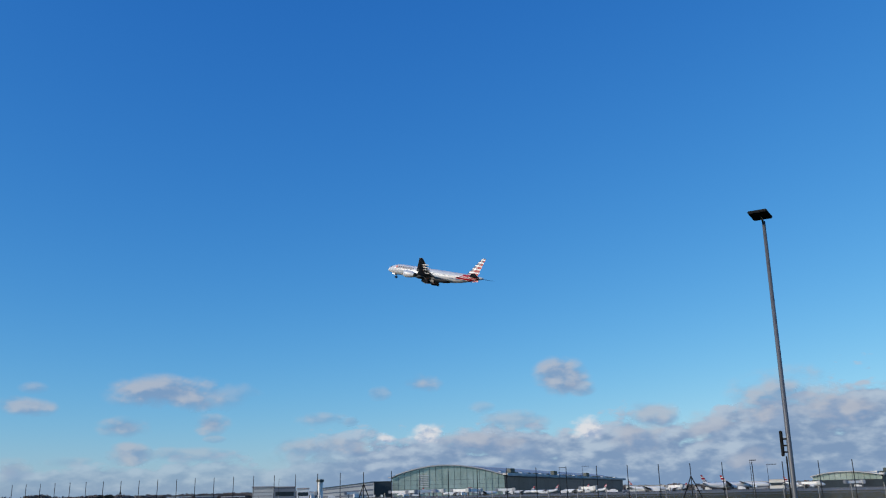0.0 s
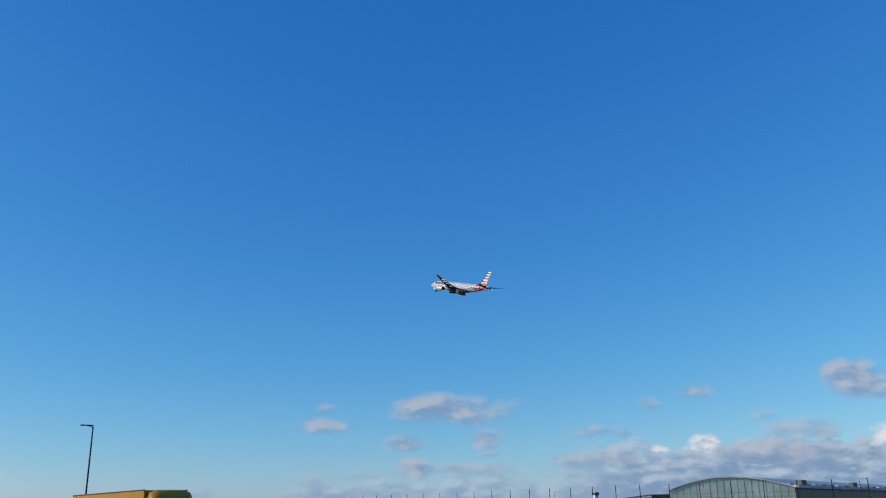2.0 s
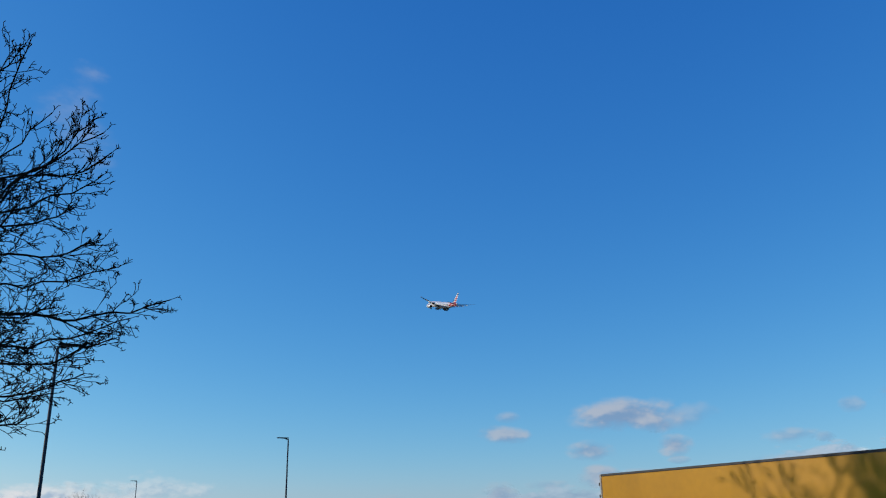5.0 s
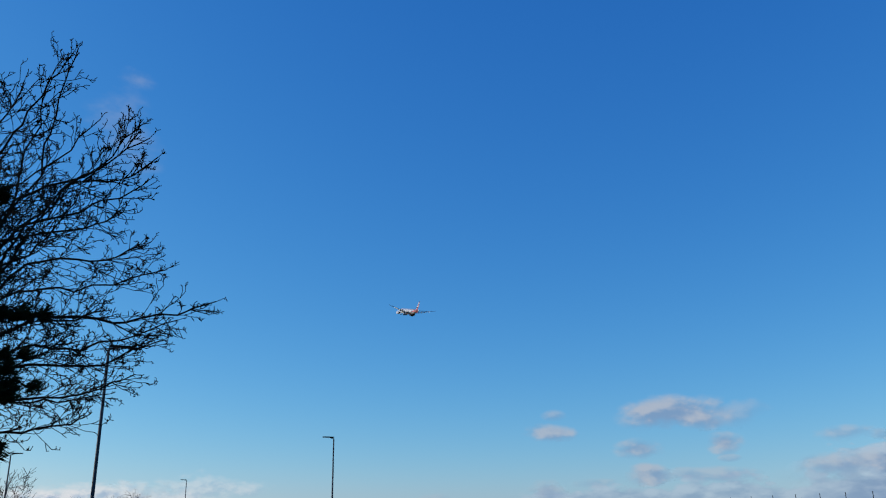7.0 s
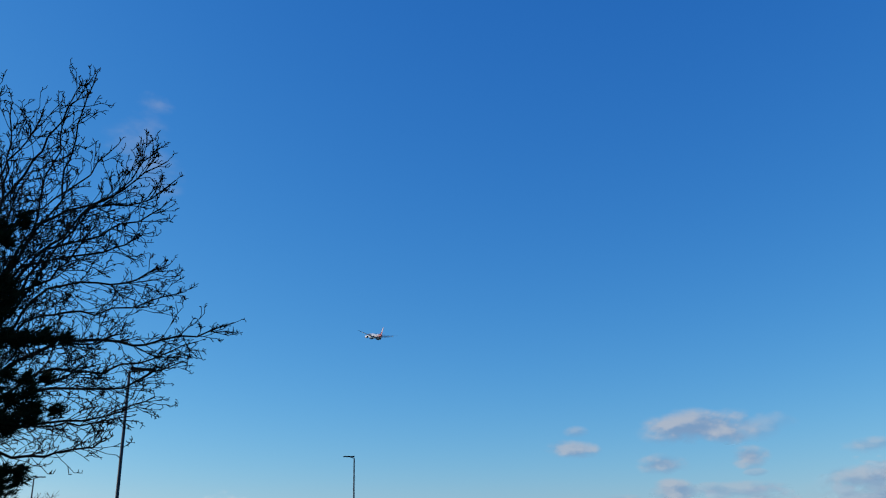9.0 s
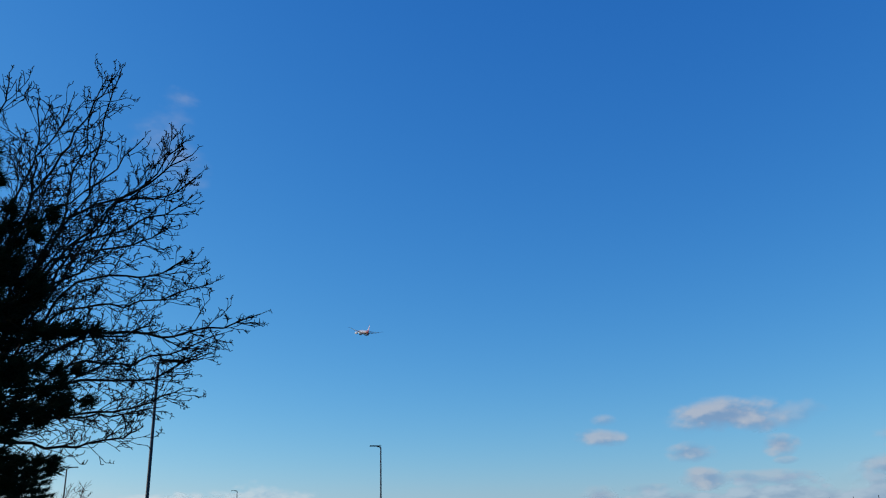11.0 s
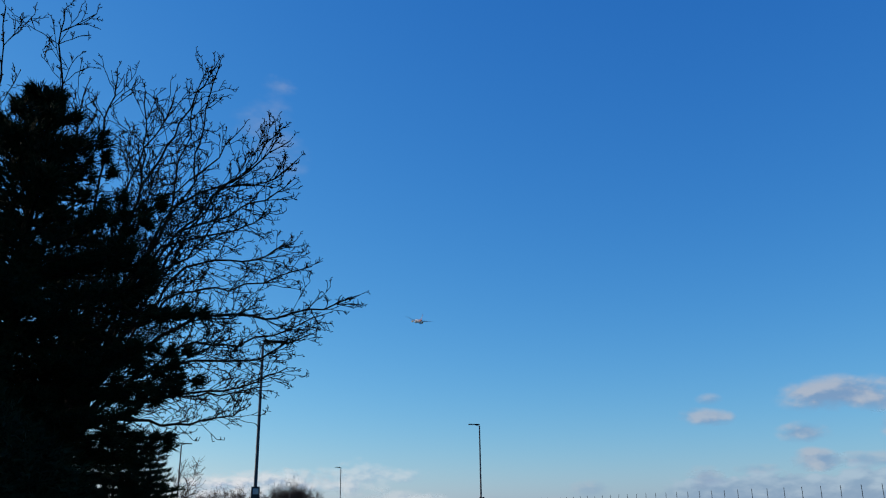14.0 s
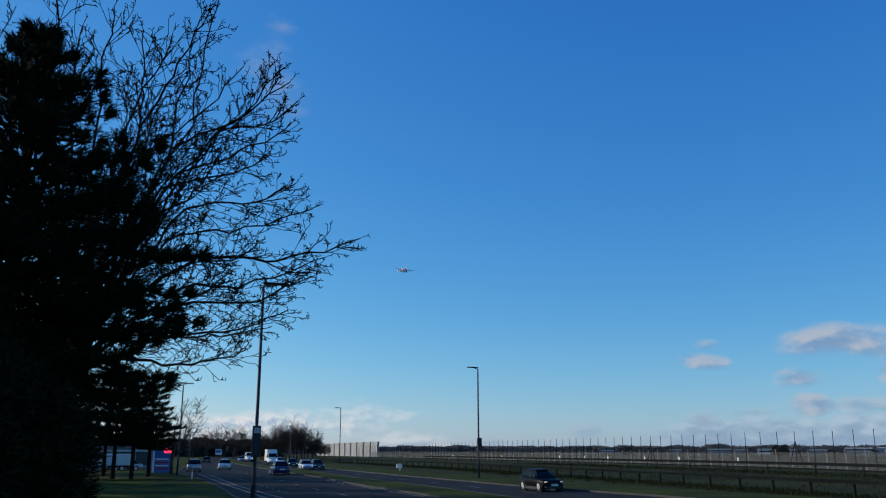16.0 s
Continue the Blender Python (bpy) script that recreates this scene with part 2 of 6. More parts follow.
def dash(a, b, w, z=0.004):
    """A painted stripe from a to b on the road."""
    a, b = Vector((*a, 0)), Vector((*b, 0))
    d = (b - a).normalized()
    s = Vector((-d.y, d.x, 0)) * w / 2
    bm = bmesh.new()
    lo = [bm.verts.new(p + Vector((0, 0, 0.001))) for p in (a - s, b - s, b + s, a + s)]
    hi = [bm.verts.new(p + Vector((0, 0, z))) for p in (a - s, b - s, b + s, a + s)]
    bm.faces.new(hi)
    for i in range(4):
        bm.faces.new((lo[i], lo[(i + 1) % 4], hi[(i + 1) % 4], hi[i]))
    bmesh.ops.recalc_face_normals(bm, faces=bm.faces)
    return bm


def markings():
    def near(y, f):
        return along(EDGE_L, y) * (1 - f) + along(EDGE_M1, y) * f

    def far(y, f):
        return along(EDGE_M2, y) * (1 - f) + along(EDGE_F, y) * f

    for fn, f, y0, y1, on, gap, w in ((near, 0.60, -20, 260, 2, 7, 0.10), (far, 0.5, -20, 280, 2, 7, 0.10), (near, 0.33, 56, 140, 1, 2.2, 0.10)):
        y = y0
        while y < y1:
            tagged(part("lane_dash", dash((fn(y, f), y), (fn(y + on, f), y + on), w), M["line"]), "worn white lane dash on the asphalt", "road marking", "lane dashes", "structure")
            y += on + gap
    # slip lane for the side entrance: two long edge lines and slanted bars between them
    for pts in (((3.4, 49), (1.3, 73)), ((1.3, 73), (-1.2, 107)), ((4.3, 49), (2.2, 69.4)), ((2.2, 69.4), (0.3, 101))):
        tagged(part("edge_line", dash(*pts, 0.13), M["line"]), "worn white line of the slip lane", "road marking", "slip lane lines", "structure")
    for i in range(6):
        y = 70 + i * 6
        x = 2.1 - (y - 69.4) * 0.06
        tagged(part("chevron_bar", dash((x, y), (x - 0.9, y + 3.0), 0.16), M["line"]), "worn white slanted hatch bar", "road marking", "hatch bars", "structure")
    for y in (49, 60, 71):
        tagged(part("stop_mark", dash((along(EDGE_M1, y) - 0.35, y), (along(EDGE_M1, y + 9) - 0.35, y + 9), 0.1), M["line"]), "faint white edge line", "road marking", "edge lines", "structure")


markings()


def rough_grass(name, line, y0, y1, spread, n, seed, label, h0=0.12, h1=0.45):
    """Standing tufts along a line, each of a few bent blades."""
    rng = random.Random(seed)
    v, f = [], []
    for i in range(n):
        y = rng.uniform(y0, y1)
        x = along(line, y) + rng.gauss(0, spread)
        for b in range(6):
            h = rng.uniform(h0, h1)
            q, w = rng.uniform(0, 6.28), 0.012 + 0.02 * rng.random()
            px, py = x + rng.gauss(0, 0.14), y + rng.gauss(0, 0.14)
            dx, dy = math.cos(q), math.sin(q)
            k = len(v)
            v += [(px - dy * w, py + dx * w, 0.0), (px + dy * w, py - dx * w, 0.0), (px + dx * h * 0.5, py + dy * h * 0.5, h)]
            f.append((k, k + 1, k + 2))
    me = bpy.data.meshes.new(name)
    me.from_pydata(v, [], f)
    me.materials.append(M["drygrass"])
    tagged(new(name, me), label, "grass", kind="stuff")


rough_grass("rough_grass", [(37, -20), (35.7, 45), (35.6, 72), (35, 130), (30, 210)], -10, 205, 1.5, 6500, 3, "rough winter grass under the barrier", 0.06, 0.24)
rough_grass("rough_grass", [(60, -40), (61, 40), (66.5, 82), (67.8, 134), (66, 170)], -30, 170, 3.0, 2600, 4, "rough winter grass along the airfield edge", 0.1, 0.4)
rough_grass("rough_grass", [(55, -20), (52, 60), (48, 150)], -10, 150, 8.0, 2600, 5, "patches of rough grass on the field", 0.06, 0.2)


# ---- street lamps ----
def street_lamp(x, y, h, arm_way, r=0.085, arm=1.1, label="tall grey steel street lamp with a flat head", plate=False, lean=0.0):
    """arm_way: +1 arm towards larger x, -1 towards smaller x."""
    t = thing("street_lamp", label, "street lamp", "street lamps", at=pose(x, y, 0.0, lean))
    bm = bmesh.new()
    rings(bm, [circle((0, 0, z), (1, 0, 0), (0, 1, 0), q, 12) for z, q in ((-0.2, r * 1.3), (1.6, r * 1.3), (1.75, r * 1.1), (h - 0.1, r * 0.75))])
    # all lamps but the near one are darkened as if seen against the light
    part("pole", bm, M["steel" if plate else "backlitpole"], t, smooth=True)
    bm = bmesh.new()
    tube(bm, (0, 0, h - 0.15), (arm_way * arm * 0.5, 0, h), 0.035, 0.03)
    part("arm", bm, M["steel" if plate else "backlitpole"], t)
    bm = bmesh.new()
    add_box(bm, (min(0, arm_way * arm), -0.30 if plate else -0.16, h - 0.04), (max(0, arm_way * arm), 0.30 if plate else 0.16, h + 0.05), 0.02)
    part("head", bm, M["darksteel"], t, "flat dark lamp head")
    bm = box((-r * 1.56, -r * 1.56, 0.5), (-r * 1.3, r * 0.6, 1.1), 0.004)
    part("hatch", bm, M["darksteel"], t)
    return t


def sign_on(t, name, z0, z1, w, mats, d=0.10):
    """A panel fixed to the pole, facing along -y, with its clamps."""
    p = part(name, box((-w / 2, -d - 0.12, z0), (w / 2, -0.12, z1), 0.012), mats, t, "dark panel on the pole")
    for z in (z0 + 0.25, z1 - 0.25):
        part("clamp", box((-0.06, -0.13, z), (0.06, 0.10, z + 0.06), 0.005), M["steel"], p)
    return p


lamp_far = street_lamp(25.1, 79.6, 10.65, -1)
sign_on(lamp_far, "cabinet", 3.0, 3.85, 0.42, M["trim"], 0.3)
street_lamp(23.7, 162.7, 10.7, -1)
street_lamp(21.8, 246, 10.7, -1)
street_lamp(23.5, 330, 10.7, -1)
near_lamp = street_lamp(28.42, 5.21, 11.25, -1, r=0.074, arm=0.95, lean=1.0, label="tall grey steel street lamp with a square black head", plate=True)
part("aerial", box((-0.10, 0.16, 3.50), (0.02, 0.25, 4.28), 0.02), M["darksteel"], near_lamp, "narrow dark aerial panel")
for z in (3.6, 3.8, 4.0):
    part("bracket", box((-0.06, 0.0, z), (0.0, 0.17, z + 0.05), 0.005), M["darksteel"], near_lamp)
part("cable_guide", box((-0.03, 0.10, 0.6), (0.03, 0.14, 3.5), 0.005), M["darksteel"], near_lamp)
sign_lamp = street_lamp(1.93, 38.9, 10.15, 1, r=0.075, label="tall backlit street lamp with a bus stop panel")
sign_on(sign_lamp, "stop_panel", 2.35, 3.70, 0.36, M["trim"], 0.22)
part("stop_flag", box((-0.12, -0.36, 3.38), (0.12, -0.345, 3.62), 0.002), M["concrete"], sign_lamp, "small pale square sign face")
street_lamp(-3.3, 98.0, 9.95, 1)
street_lamp(-6.0, 176, 10.2, 1)
street_lamp(-5.6, 250, 10.2, 1)


# ---- roadside signs and posts ----
def roadside():
    t = thing("totem_sign", "tall blue and white filling station price sign", "sign", at=pose(-5.6, 111.5, 0))
    part("cabinet", box((-1.15, -0.2, 0), (1.15, 0.2, 3.1), 0.03), M["signblue"], t)
    part("edge_panel", box((-1.15, -0.222, 0.1), (-0.92, -0.2, 3.0), 0.003), M["white"], t, "white edge of the sign")
    part("blue_panel", box((-0.9, -0.225, 2.1), (1.0, -0.2, 3.0), 0.004), M["signblue"], t, "blue sign panel")
    part("red_sign", box((0.15, -0.26, 2.42), (1.25, -0.23, 2.95), 0.01), M["redglow"], t, "glowing red sign")
    for i in range(4):
        part("price_bar", box((-0.8, -0.222, 0.45 + 0.38 * i), (0.75, -0.2, 0.62 + 0.38 * i), 0.003), M["white"] if i % 2 else M["redpaint"], t)
    t = thing("road_sign", "white and blue direction sign on two posts", "sign", at=pose(2.4, 262, 0))
    part("board", box((-0.9, -0.05, 1.6), (0.9, 0.0, 3.2), 0.02), M["white"], t)
    part("blue_board", box((-0.75, -0.075, 2.2), (0.75, -0.05, 3.05), 0.004), M["signblue"], t)
    for x in (-0.6, 0.6):
        part("post", box((x - 0.06, 0.01, -0.2), (x + 0.06, 0.13, 3.1), 0.01), M["steel"], t)
    for x, y in ((-1.5, 84.5), (24.6, 113)):
        t = thing("marker_post", "short white plastic marker post in the grass", "marker post", "marker posts", at=pose(x, y, 0.05))
        part("post", box((-0.06, -0.05, -0.1), (0.06, 0.05, 0.95), 0.02), M["white"], t)
        part("reflector", box((-0.05, -0.056, 0.7), (0.05, -0.05, 0.82), 0.001), M["redlens"], t)
    t = thing("utility_cabinet", "small white cabinet standing in the grass", "cabinet", at=pose(29.7, 137, 0))
    part("body", box((-0.45, -0.25, -0.05), (0.45, 0.25, 0.52), 0.03), M["white"], t)
    part("lid", box((-0.5, -0.3, 0.52), (0.5, 0.3, 0.60), 0.02), M["concrete"], t)
    t = thing("bollard", "short black bollard in the grass", "bollard", at=pose(24.6, 150, 0.0))
    bm = bmesh.new()
    rings(bm, [circle((0, 0, z), (1, 0, 0), (0, 1, 0), r, 10) for z, r in ((-0.1, 0.14), (1.2, 0.14), (1.25, 0.18), (1.45, 0.18), (1.5, 0.1))])
    part("shaft", bm, M["trim"], t)
    # the filling station behind the trunks
    t = thing("filling_station", "pale low filling station with dark shop windows", "building", at=pose(-14, 141, 0))
    part("wall", box((-9, -3, 0), (6, 3, 3.2), 0.05), M["greywall"], t)
    part("roof", box((-9.4, -3.4, 3.2), (6.4, 3.4, 3.5), 0.04), M["greywall"], t)
    for i in range(5):
        w = part("window", box((-8.4 + 2.9 * i, -3.06, 0.6), (-6.2 + 2.9 * i, -3.0, 2.6), 0.01), M["dglass"], t)
        part("window_frame", box((-8.5 + 2.9 * i, -3.09, 2.6), (-6.1 + 2.9 * i, -3.0, 2.75), 0.01), M["white"], w)
    for x, y, r, l in ((-12.3, 124, 0, "parked white van beside the filling station"), (-18.2, 121, 0, "parked pale car beside the filling station")):
        parked.append((x, y, l))


parked = []
roadside()


# ---- crash rails along the far verge ----
def crash_rail(name, line, y0, y1, step, h, label, rails, base=0.0):
    t = thing(name, label, "barrier", kind="")
    ys = []
    y = y0
    while y < y1:
        ys.append(y)
        y += step
    bm = bmesh.new()
    add_box(bm, (-0.07, -0.07, -0.3), (0.07, 0.07, h - 0.02), 0.01)
    me = mesh_of("post", bm, M["wood"])
    for y in ys:
        ob = new("post", me)
        ob.parent = t
        ob.location = (along(line, y), y, base)
    for a, b in zip(ys, ys[1:]):
        pa, pb = Vector((along(line, a), a, 0)), Vector((along(line, b), b, 0))
        for z0, z1 in rails:
            bm = bmesh.new()
            d = (pb - pa).normalized()
            s = Vector((-d.y, d.x, 0)) * 0.05
            off = s * 2.6
            lp = [[p - s + off + Vector((0, 0, z0)), p - s * 1.6 + off + Vector((0, 0, (z0 + z1) / 2)), p - s + off + Vector((0, 0, z1)), p + s + off + Vector((0, 0, z1)), p + s + off + Vector((0, 0, z0))] for p in (pa + Vector((0, 0, base)), pb + Vector((0, 0, base)))]
            rings(bm, lp)
            part("rail", bm, M["rail"], t)
    return t


RAIL_1 = [(37, -20), (36, 35), (35.7, 45), (35.5, 60), (35.6, 72), (35.2, 115), (35, 130), (31, 200), (28, 260)]
RAIL_2 = [(60, -40), (60.5, 40), (63.5, 68), (66.5, 82), (67.8, 103), (67.8, 138), (66.5, 165), (63, 215), (60, 260)]
crash_rail("crash_barrier", RAIL_1, -12, 250, 3.6, 1.0, "low dark roadside barrier with timber posts", ((0.76, 0.95),))
crash_rail("crash_barrier", RAIL_2, -30, 255, 9.5, 1.3, "dark heavy rail barrier along the airfield edge", ((0.98, 1.30), (0.50, 0.66)))


# ---- perimeter fence: tall thin poles, a lower line of pale concrete posts and wire mesh ----
FENCE = [(103, -40), (101, 16), (95.5, 24), (87, 45), (80.5, 62), (79, 92), (77, 110), (75.5, 150), (73.5, 215), (70, 300), (68, 420)]
mesh_wire = mat("wire_mesh", (0.20, 0.20, 0.205), 0.7, 0.0, vary=0.2, alpha=0.26)


def fence():
    t = thing("perimeter_fence", "tall airfield fence with thin poles and wire mesh", "fence")
    bm = bmesh.new()
    tube(bm, (0, 0, -0.3), (0, 0, 5.25), 0.048, 0.042, 6)
    pole = mesh_of("pole", bm, M["darksteel"])
    bm = bmesh.new()
    add_box(bm, (-0.035, -0.035, -0.3), (0.035, 0.035, 2.45), 0.008)
    lp = [[(0.045 * a, 0.045 * b, 2.45) for a, b in ((-1, -1), (1, -1), (1, 1), (-1, 1))], [(0.03 * a - 0.12, 0.03 * b, 2.85) for a, b in ((-1, -1), (1, -1), (1, 1), (-1, 1))]]
    rings(bm, lp)
    low = mesh_of("concrete_post", bm, M["screen"])
    ys, y = [], -38.0
    while y < 410:
        ys.append(y)
        x0, x1 = along(FENCE, y), along(FENCE, y + 0.5)
        y += 3.35 / math.sqrt(1 + ((x1 - x0) / 0.5) ** 2)
    braced = {-28: 1, -37.4: 1, -52.2: 1, -74.5: 1}
    done = set()
    for i, y in enumerate(ys):
        ob = new("pole", pole)
        ob.parent, ob.location = t, (along(FENCE, y), y, 0)
        az = math.degrees(math.atan2(-along(FENCE, y), y))
        for b in braced:
            if abs(az - b) < 1.0 and b not in done:
                done.add(b)
                for s in (-1, 1):
                    bm = bmesh.new()
                    yy = y + s * 1.55
                    tube(bm, (along(FENCE, y), y, 3.9), (along(FENCE, yy), yy, 0), 0.055, 0.055, 6)
                    part("brace", bm, M["darksteel"], t)
        if i < len(ys) - 1:
            ym = y + 1.2
            ob = new("concrete_post", low)
            ob.parent, ob.location = t, (along(FENCE, ym) + 6.0, ym, 0)
    for i in range(0, len(ys) - 1):
        a, b = ys[i], ys[i + 1]
        bm = bmesh.new()
        xa, xb = along(FENCE, a) + 5.9, along(FENCE, b) + 5.9
        v = [bm.verts.new(p) for p in ((xa, a, 0.05), (xb, b, 0.05), (xb, b, 2.4), (xa, a, 2.4))]
        bm.faces.new(v)
        part("mesh_panel", bm, mesh_wire, t)
    for y in (272, 228, 190, 177, 166, 151, 139, 122):
        x = along(FENCE, y) + 5.8
        part("warning_plate", box((x - 0.06, y - 0.22, 0.95), (x - 0.03, y + 0.22, 1.55), 0.004), M["white"], t, "small white warning plate")
    for z in (2.4,):
        bm = bmesh.new()
        for a, b in zip(ys, ys[1:]):
            tube(bm, (along(FENCE, a), a, z), (along(FENCE, b), b, z), 0.006, 0.006, 3)
        part("wire", bm, M["darksteel"], t)


fence()


# ---- white screen of tall panels beyond the road ----
def screen():
    t = thing("panel_screen", "tall pale screen of upright panels beside the airfield", "screen")
    a, b = at_az(-6.8, 560), at_az(-10.89, 400)
    n = 11
    for i in range(n):
        p, q = a.lerp(b, i / n), a.lerp(b, (i + 0.93) / n)
        d = (q - p).normalized()
        s = Vector((-d.y, d.x, 0)) * 0.25
        h = 7.0
        bm = bmesh.new()
        rings(bm, [[p - s, q - s, q + s, p + s], [p - s + Vector((0, 0, h)), q - s + Vector((0, 0, h)), q + s + Vector((0, 0, h)), p + s + Vector((0, 0, h))]])
        part("panel", bm, M["screen"], t)
        bm = bmesh.new()
        tube(bm, q - s * 2, q - s * 2 + Vector((0, 0, h)), 0.22, 0.22, 6)
        part("upright", bm, M["greywall"], t)


screen()


# ---- trees ----
class Limbs:
    """Collects tapered four- to six-sided pieces of wood for one mesh."""

    def __init__(self):
        self.v, self.f = [], []

    def piece(self, a, b, r0, r1, k=4):
        d = b - a
        if d.length < 1e-4:
            return
        d.normalize()
        u = d.orthogonal().normalized()
        w = d.cross(u)
        n = len(self.v)
        for c, r in ((a, r0), (b, r1)):
            for i in range(k):
                q = 2 * math.pi * i / k
                self.v.append(c + u * (r * math.cos(q)) + w * (r * math.sin(q)))
        for i in range(k):
            self.f.append((n + i, n + (i + 1) % k, n + k + (i + 1) % k, n + k + i))

    def made(self, name, material, parent, label=""):
        me = bpy.data.meshes.new(name)
        me.from_pydata(self.v, [], self.f)
        me.materials.append(material)
        ob = new(name, me)
        ob.parent = parent
        return tagged(ob, label)


def rand_dir(rng):
    return Vector((rng.gauss(0, 1), rng.gauss(0, 1), rng.gauss(0, 1))).normalized()


def twig(L, rng, p, d, length, r, depth, lift, sides=4):
    """A crooked shoot that throws off side shoots and short budded spurs, their tips turning up."""
    n = max(3, int(length / (0.20 if depth else 0.11)))
    step = length / n
    lift = lift * rng.uniform(-0.3, 1.6)
    kink = d.cross(rand_dir(rng)).normalized()
    for i in range(n):
        kink = -kink if rng.random() < 0.6 else d.cross(rand_dir(rng)).normalized()
        d = (d + kink * 0.16 + rand_dir(rng) * 0.16 + Vector((0, 0, lift * (0.4 + i / n)))).normalized()
        q = p + d * step
        rr = r * (1 - 0.7 * (i + 1) / n)
        L.piece(p, q, max(0.0120, r * (1 - 0.7 * i / n)), max(0.0105, rr), sides if depth > 1 else 3)
        p = q
        if depth < 2 and rng.random() < 0.40:
            e = p + (d.cross(rand_dir(rng)).normalized() + d * 0.4 + Vector((0, 0, 0.35))).normalized() * rng.uniform(0.05, 0.13)
            L.piece(p, e, 0.0105, 0.0115, 3)
        if depth and i >= 1 - (depth < 2) and rng.random() < (0.85 if depth > 1 else 0.6):
            side = d.cross(rand_dir(rng)).normalized()
            nd = (d * rng.uniform(0.6, 0.95) + side * rng.uniform(0.45, 0.8) + Vector((0, 0, 0.10))).normalized()
            twig(L, rng, p, nd, length * rng.uniform(0.28, 0.50) * (1 - 0.35 * i / n), max(0.010, rr * 0.65), depth - 1, lift * 1.15)


def limb(L, rng, pts, r0, r1, shoots, reach, depth, lift=0.05):
    """A main limb through guide points, with shoots along its outer part."""
    path = []
    sway = Vector((0, 0, 0))
    for j, (a, b) in enumerate(zip(pts, pts[1:])):
        k = max(3, int((b - a).length / 0.40))
        for i in range(k):
            sway = sway * 0.72 + rand_dir(rng) * 0.12
            ease = 1.0 if j < len(pts) - 2 else 1 - i / k
            path.append(a.lerp(b, i / k) + sway * ease)
    path.append(pts[-1])
    n = len(path) - 1
    for i in range(n):
        f, g = i / n, (i + 1) / n
        L.piece(path[i], path[i + 1], r0 + (r1 - r0) * f ** 0.5, r0 + (r1 - r0) * g ** 0.5, 6)
    for s in range(shoots):
        f = 0.22 + 0.74 * ((s + rng.random()) / shoots) ** 0.8
        i = min(n - 1, int(f * n))
        d = (path[i + 1] - path[i]).normalized()
        side = d.cross(rand_dir(rng)).normalized()
        nd = (d * rng.uniform(0.5, 1.0) + side * rng.uniform(0.45, 0.9)).normalized()
        ln = reach * rng.uniform(0.45, 1.0) * (1.08 - 0.50 * f)
        twig(L, rng, path[i], nd, ln, max(0.012, (r0 + (r1 - r0) * f ** 0.5) * 0.42), depth, lift)
    d = (path[-1] - path[-3]).normalized()
    for s in range(3):
        twig(L, rng, path[-1 - s], (d + rand_dir(rng) * 0.45).normalized(), reach * 0.15, 0.012, 1, lift)


